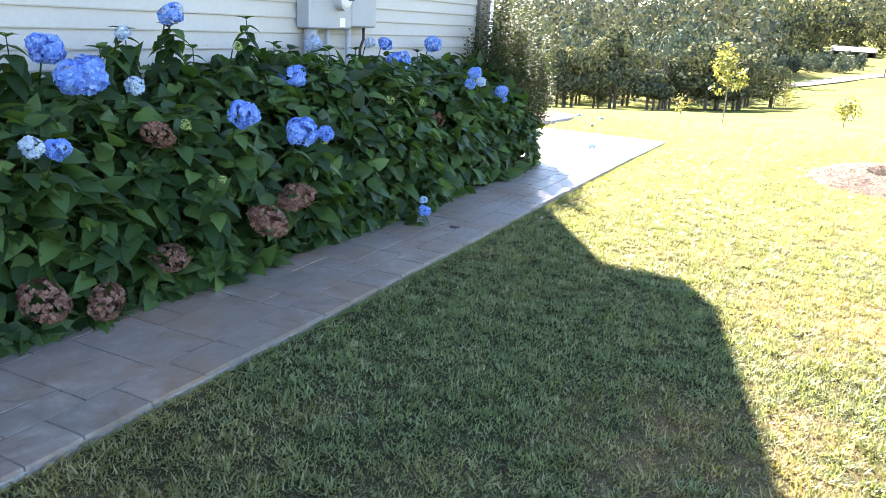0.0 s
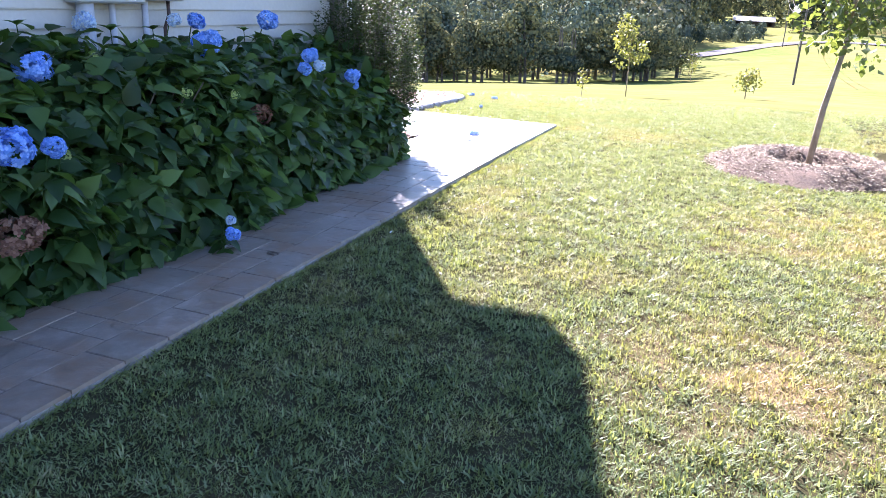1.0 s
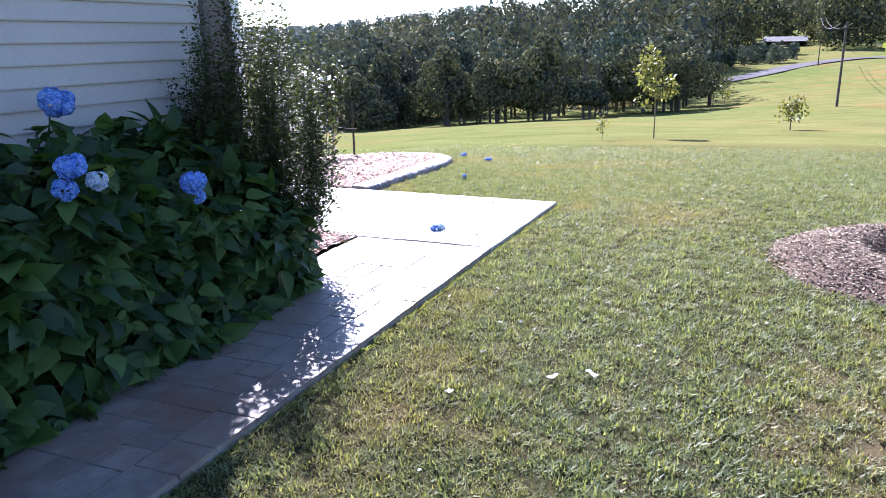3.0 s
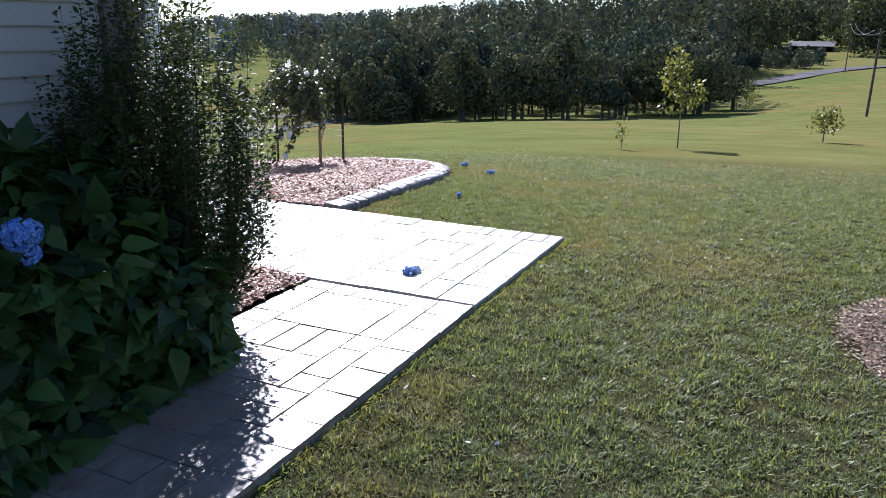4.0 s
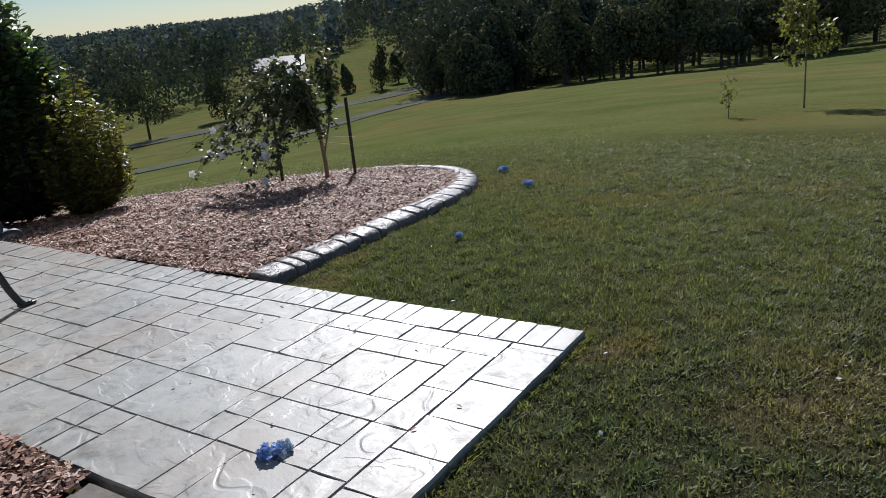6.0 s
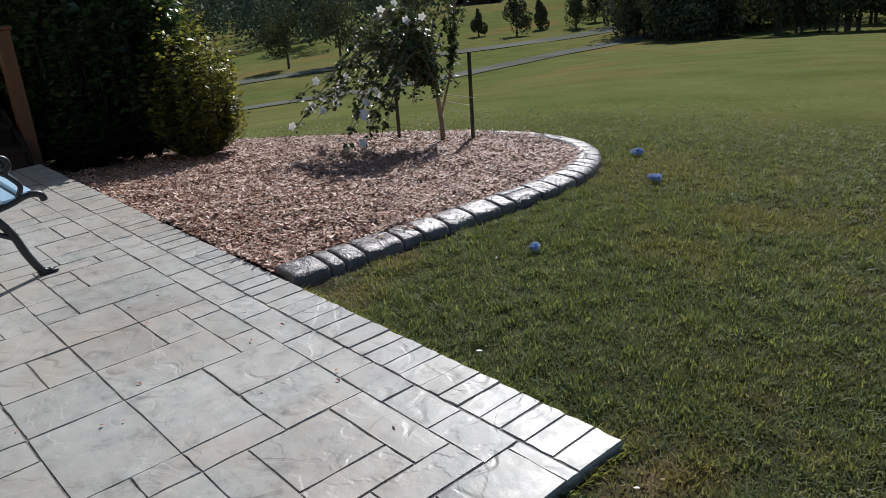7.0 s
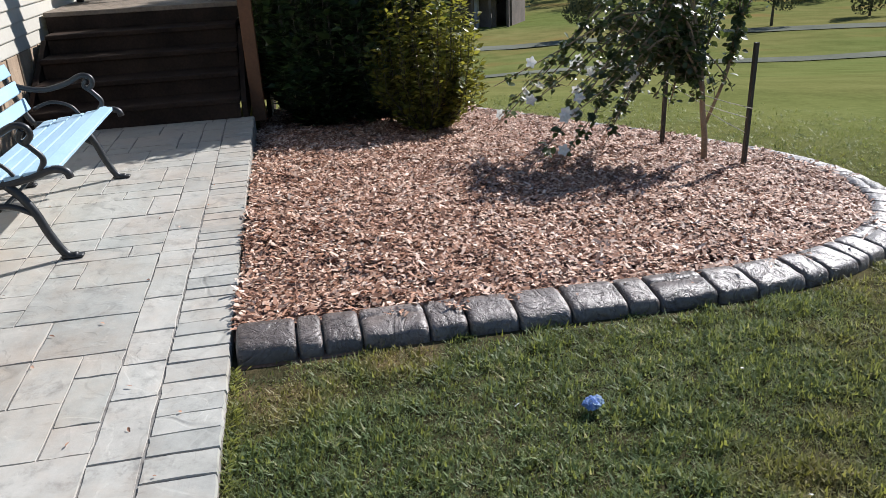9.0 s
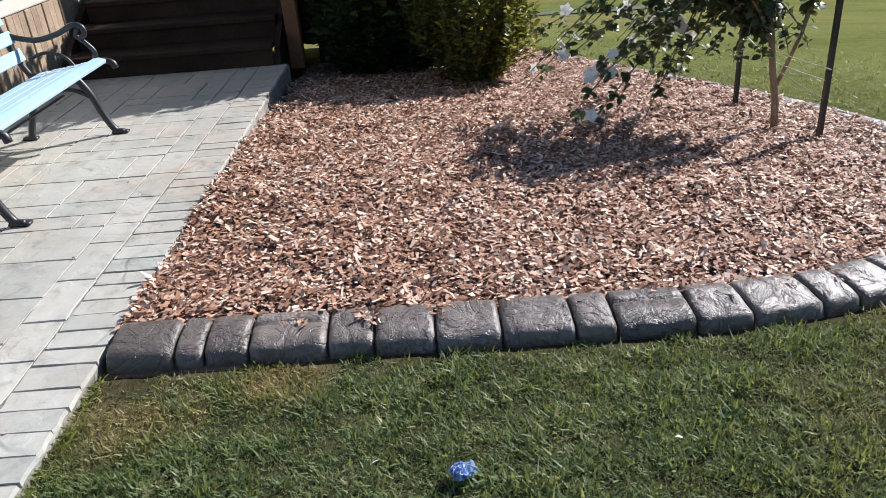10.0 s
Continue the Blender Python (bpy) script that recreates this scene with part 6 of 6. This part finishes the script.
def build_grass():
    """Short broad blades over the lawn that the walk passes."""
    rng = np.random.default_rng(61)

    spots = [(2.2, 4.45, 0.3), (2.05, 3.9, 0.25), (3.0, 3.3, 0.4), (2.6, 5.3, 0.3), (1.6, 0.9, 0.2), (3.3, 4.6, 0.35), (0.1, 8.2, 0.17), (0.9, 6.4, 0.12), (-1.2, 8.6, 0.1), (-1.84, 8.3, 0.17), (-1.8, 8.7, 0.1)]

    def blades(cx, cy, size, tuft, ln, wd, label):
        """Tufts of blades at the given spots; each blade a bent sliver."""
        keep = lumps(cx, cy, 3.1, 7.7) > rng.uniform(-1.1, -0.35, len(cx))
        for sx, sy, sr in spots:
            keep &= np.hypot(cx - sx, (cy - sy) * 1.3) > sr * rng.uniform(0.0, 0.75, len(cx))
        cx, cy, size = cx[keep], cy[keep], size[keep]
        z = land(cx, cy) + 0.006 * lumps(cx, cy, 0.9, 0.3) * np.clip((12 - np.hypot(cx - 1.5, cy - 4)) / 4, 0.2, 1)
        size = size * rng.uniform(0.7, 1.25, len(cx)) * np.clip(1 + 0.9 * lumps(cx, cy, 12.0, 2.2), 0.55, 1.5)
        n = len(cx) * tuft
        size, z = size.repeat(tuft), z.repeat(tuft)
        x, y = cx.repeat(tuft) + rng.normal(0, 0.014, n) * size, cy.repeat(tuft) + rng.normal(0, 0.014, n) * size
        edge = 0.01 * np.sin(x * 9) + 0.012 * np.sin(y * 7.3)
        off = (x < 0.012 + edge + np.clip((6.5 - y) * 0.0131, 0, 1)) & (y < PATIO_Y1 + 0.012 + edge)
        off |= (x < -1.6) & inside(BED, x, y)
        near = (x < -1.6) & (y < 12.3)
        off[near] |= np.min(np.hypot(x[near, None] - CURB_LINE[None, ::14, 0], y[near, None] - CURB_LINE[None, ::14, 1]), 1) < 0.14 + np.abs(rng.normal(0, 0.04, near.sum()))
        off |= np.hypot(x + 1.86, (y - 8.27) * 1.2) < 0.24 * rng.uniform(0.1, 1.1, n)
        off |= np.hypot(x - 2.7, y - 7.1) < 0.97 + rng.normal(0, 0.05, n)
        x, y, z, size = x[~off], y[~off], z[~off], size[~off]
        n = len(x)
        g = rng.uniform(0, 2 * math.pi, n)
        L, W = rng.uniform(0.5, 1.25, n) * ln * size, rng.uniform(0.6, 1.3, n) * wd * size
        lean = rng.uniform(0.3, 2.0, n)
        d = np.stack([np.cos(g), np.sin(g), np.zeros(n)], 1)
        s = np.stack([-np.sin(g), np.cos(g), rng.normal(0, 0.25, n)], 1)
        base = np.stack([x, y, z - 0.002], 1)
        hgt = L / np.sqrt(1 + lean ** 2)
        w = s * (W * 0.5)[:, None]
        low = base + d * (hgt * 0.2)[:, None] + np.array([0, 0, 1.0]) * (hgt * 0.35)[:, None]
        tip = base + np.array([0, 0, 1.0]) * hgt[:, None] + d * (hgt * lean)[:, None]
        verts = np.stack([low - w, low + w, tip], 1).reshape(-1, 3)
        tagged(part("grass", raw_mesh("grass", verts, np.arange(3 * n).reshape(-1, 3), M["grass"]), None), label, "grass", kind="stuff")

    def edge_blades(n):
        y = rng.uniform(-1.6, PATIO_Y1, n)
        x = np.clip((6.5 - y) * 0.0131, 0, 1) + np.abs(rng.normal(0.006, 0.016, n)) - 0.004
        along_x = rng.uniform(0, 1, n) < 0.2
        x, y = np.where(along_x, rng.uniform(-1.9, 0.05, n), x), np.where(along_x, PATIO_Y1 + np.abs(rng.normal(0.008, 0.014, n)), y)
        g = rng.uniform(0, 2 * math.pi, n)
        a = np.stack([np.cos(g), np.sin(g), rng.uniform(0.4, 1.4, n)], 1)
        L = rng.uniform(0.02, 0.055, n)
        me = leaves("grass", np.stack([x, y, land(x, y)], 1), a, np.stack([np.cos(g + 1.5), np.sin(g + 1.5), np.zeros(n)], 1), L, 0.0055, M["grass"], "blade", 0.1, 0.3)
        tagged(part("grass", me, None), "longer grass along the slab edge", "grass", kind="stuff")

    tufts = 345000
    cx, cy = rng.uniform(-2.9, 3.4, tufts), rng.uniform(-1.1, 14.5, tufts)
    keep = rng.uniform(0, 1, tufts) < np.clip((14.5 - cy) / 4.0, 0, 1)
    blades(cx[keep], cy[keep], np.ones(keep.sum()), 5, 0.031, 0.0056, "short green and straw-coloured lawn grass")
    tufts = 44000
    blades(rng.uniform(-2.0, 0.9, tufts), rng.uniform(8.15, 10.7, tufts), np.full(tufts, 0.8), 5, 0.029, 0.0042, "dense short grass along the curb")
    edge_blades(6000)
    tufts = 60000
    r, a = rng.uniform(5, 14, tufts), rng.uniform(radians(-70), radians(30), tufts)
    cx, cy = 1.5 + r * np.sin(a), 4.0 + r * np.cos(a)
    keep = ((cx < -2.7) | (cx > 3.2)) & (rng.uniform(0, 1, tufts) < np.clip((14 - r) / 4.0, 0, 1))
    blades(cx[keep], cy[keep], np.ones(keep.sum()), 5, 0.036, 0.007, "mown grass beyond the lawn")


def litter():
    rng = np.random.default_rng(71)
    for x, y, w, d, tone in ((1.13, 4.69, 0.055, 0.03, "paper"), (0.98, 4.6, 0.05, 0.045, "box"), (0.6, 4.75, 0.03, 0.02, "box"), (0.62, 4.3, 0.03, 0.025, "paper")):
        bm = bmesh.new()
        grid = [[bm.verts.new(((i / 3 - 0.5) * w + rng.uniform(-0.003, 0.003), (j / 2 - 0.5) * d, 0.006 * math.sin(i * 1.7 + j) + 0.004)) for j in range(3)] for i in range(4)]
        for i in range(3):
            for j in range(2):
                bm.faces.new((grid[i][j], grid[i + 1][j], grid[i + 1][j + 1], grid[i][j + 1]))
        tagged(part("fallen_leaf", bm, M[tone], at=pose(x, y, float(land(x, y)) + 0.028, rng.uniform(-12, 12), rng.uniform(-12, 12), rng.uniform(0, 360))), "pale curled dead leaf lying on the grass", "leaf", group="dead leaves on the lawn")
    n = 70
    x, y = rng.uniform(-1.6, 3.5, n), rng.uniform(2.0, 11.0, n)
    ok = ~((x < 0.05) & (y < 8.2)) & (np.hypot(x - 2.7, y - 7.1) > 1.1)
    x, y = x[ok], y[ok]
    n = len(x)
    g = rng.uniform(0, 2 * math.pi, n)
    me = leaves("leaf_litter", np.stack([x, y, land(x, y) + 0.03], 1), np.stack([np.cos(g), np.sin(g), rng.normal(0, 0.2, n)], 1), np.stack([rng.normal(0, 0.3, n), rng.normal(0, 0.3, n), np.ones(n)], 1), rng.uniform(0.012, 0.03, n), rng.uniform(0.008, 0.018, n), M["paper"], "oval", 0.3, 0.2)
    tagged(part("leaf_litter", me, None), "small pale petals and leaf scraps strewn on the lawn", "litter", kind="stuff")
    n = 40
    x, y = rng.uniform(-4.5, -0.1, n), rng.uniform(6.6, 8.1, n)
    g = rng.uniform(0, 2 * math.pi, n)
    me = leaves("patio_litter", np.stack([x, y, np.full(n, 0.006)], 1), np.stack([np.cos(g), np.sin(g), rng.normal(0, 0.1, n)], 1), np.stack([rng.normal(0, 0.2, n), rng.normal(0, 0.2, n), np.ones(n)], 1), rng.uniform(0.01, 0.03, n), rng.uniform(0.006, 0.014, n), M["chip"], "oval", 0.3, 0.2)
    tagged(part("patio_litter", me, None), "stray wood chips and leaf crumbs on the patio", "litter", kind="stuff")
    bm = bmesh.new()
    tube(bm, [(0.032 * math.cos(a), 0.02 * math.sin(a), 0.005 + 0.002 * math.sin(3 * a)) for a in np.linspace(0, 5.4, 14)], 0.005, 6)
    tagged(part("dead_leaf", bm, M["trunk"], at=pose(-0.169, 2.442, 0.0)), "small dark curled dead leaf on the path", "leaf")


RNG_A = np.random.default_rng(3)
chips("wood_chips", BED, 140000, "red-brown and tan wood chips on the bed", -8.2, -1.95, 8.18, 12.05, RNG_A)
chips("house_chips", [(-1.06, 4.6), (-1.06, 6.485), (-2.6, 6.485), (-2.6, 5.97), (-1.6, 5.97), (-1.6, 4.6)], 7000, "red-brown wood chips by the house corner", -2.6, -1.06, 4.6, 6.5, RNG_A)
build_hydrangeas()
upright_shrub("corner_shrub", "tall twiggy evergreen shrub with small glossy leaves by the house corner", pose(-1.17, 5.48, -0.02), 0.46, 1.74, 290, 165, 0.031, M["small_leaf"], RNG_A, lean=0.4, wild=0.34, low=0.02, stem=0.003, spread=0.068)
for x, y, radius, height, shoots in ((-6.75, 9.02, 0.8, 2.6, 620), (-7.9, 9.1, 0.92, 2.6, 340), (-6.45, 9.3, 0.55, 2.1, 260), (-6.4, 8.7, 0.36, 1.0, 150), (-7.05, 8.62, 0.34, 1.2, 150)):
    upright_shrub("laurel_shrub", "large dark glossy evergreen shrub beside the porch steps", pose(x, y, -0.22), radius, height, shoots, 48, 0.108, M["laurel_leaf"], RNG_A, wild=0.25, low=0.0)
upright_shrub("golden_shrub", "yellow-green shrub in front of the dark evergreen", pose(-5.9, 9.6, -0.22), 0.44, 1.26, 220, 44, 0.064, M["gold_leaf"], RNG_A, lean=0.4, wild=0.62, low=0.0)
build_hibiscus()
for bloom in ((-0.586, 6.847, 0.72, 20), (-1.35, 9.29, 0.36, 80), (-1.67, 10.91, 0.64, 140), (-2.32, 11.66, 0.62, 200)):
    fallen_bloom(*bloom, RNG_A)
litter()
sapling_ring()
build_far()
build_grass()
build_paving()
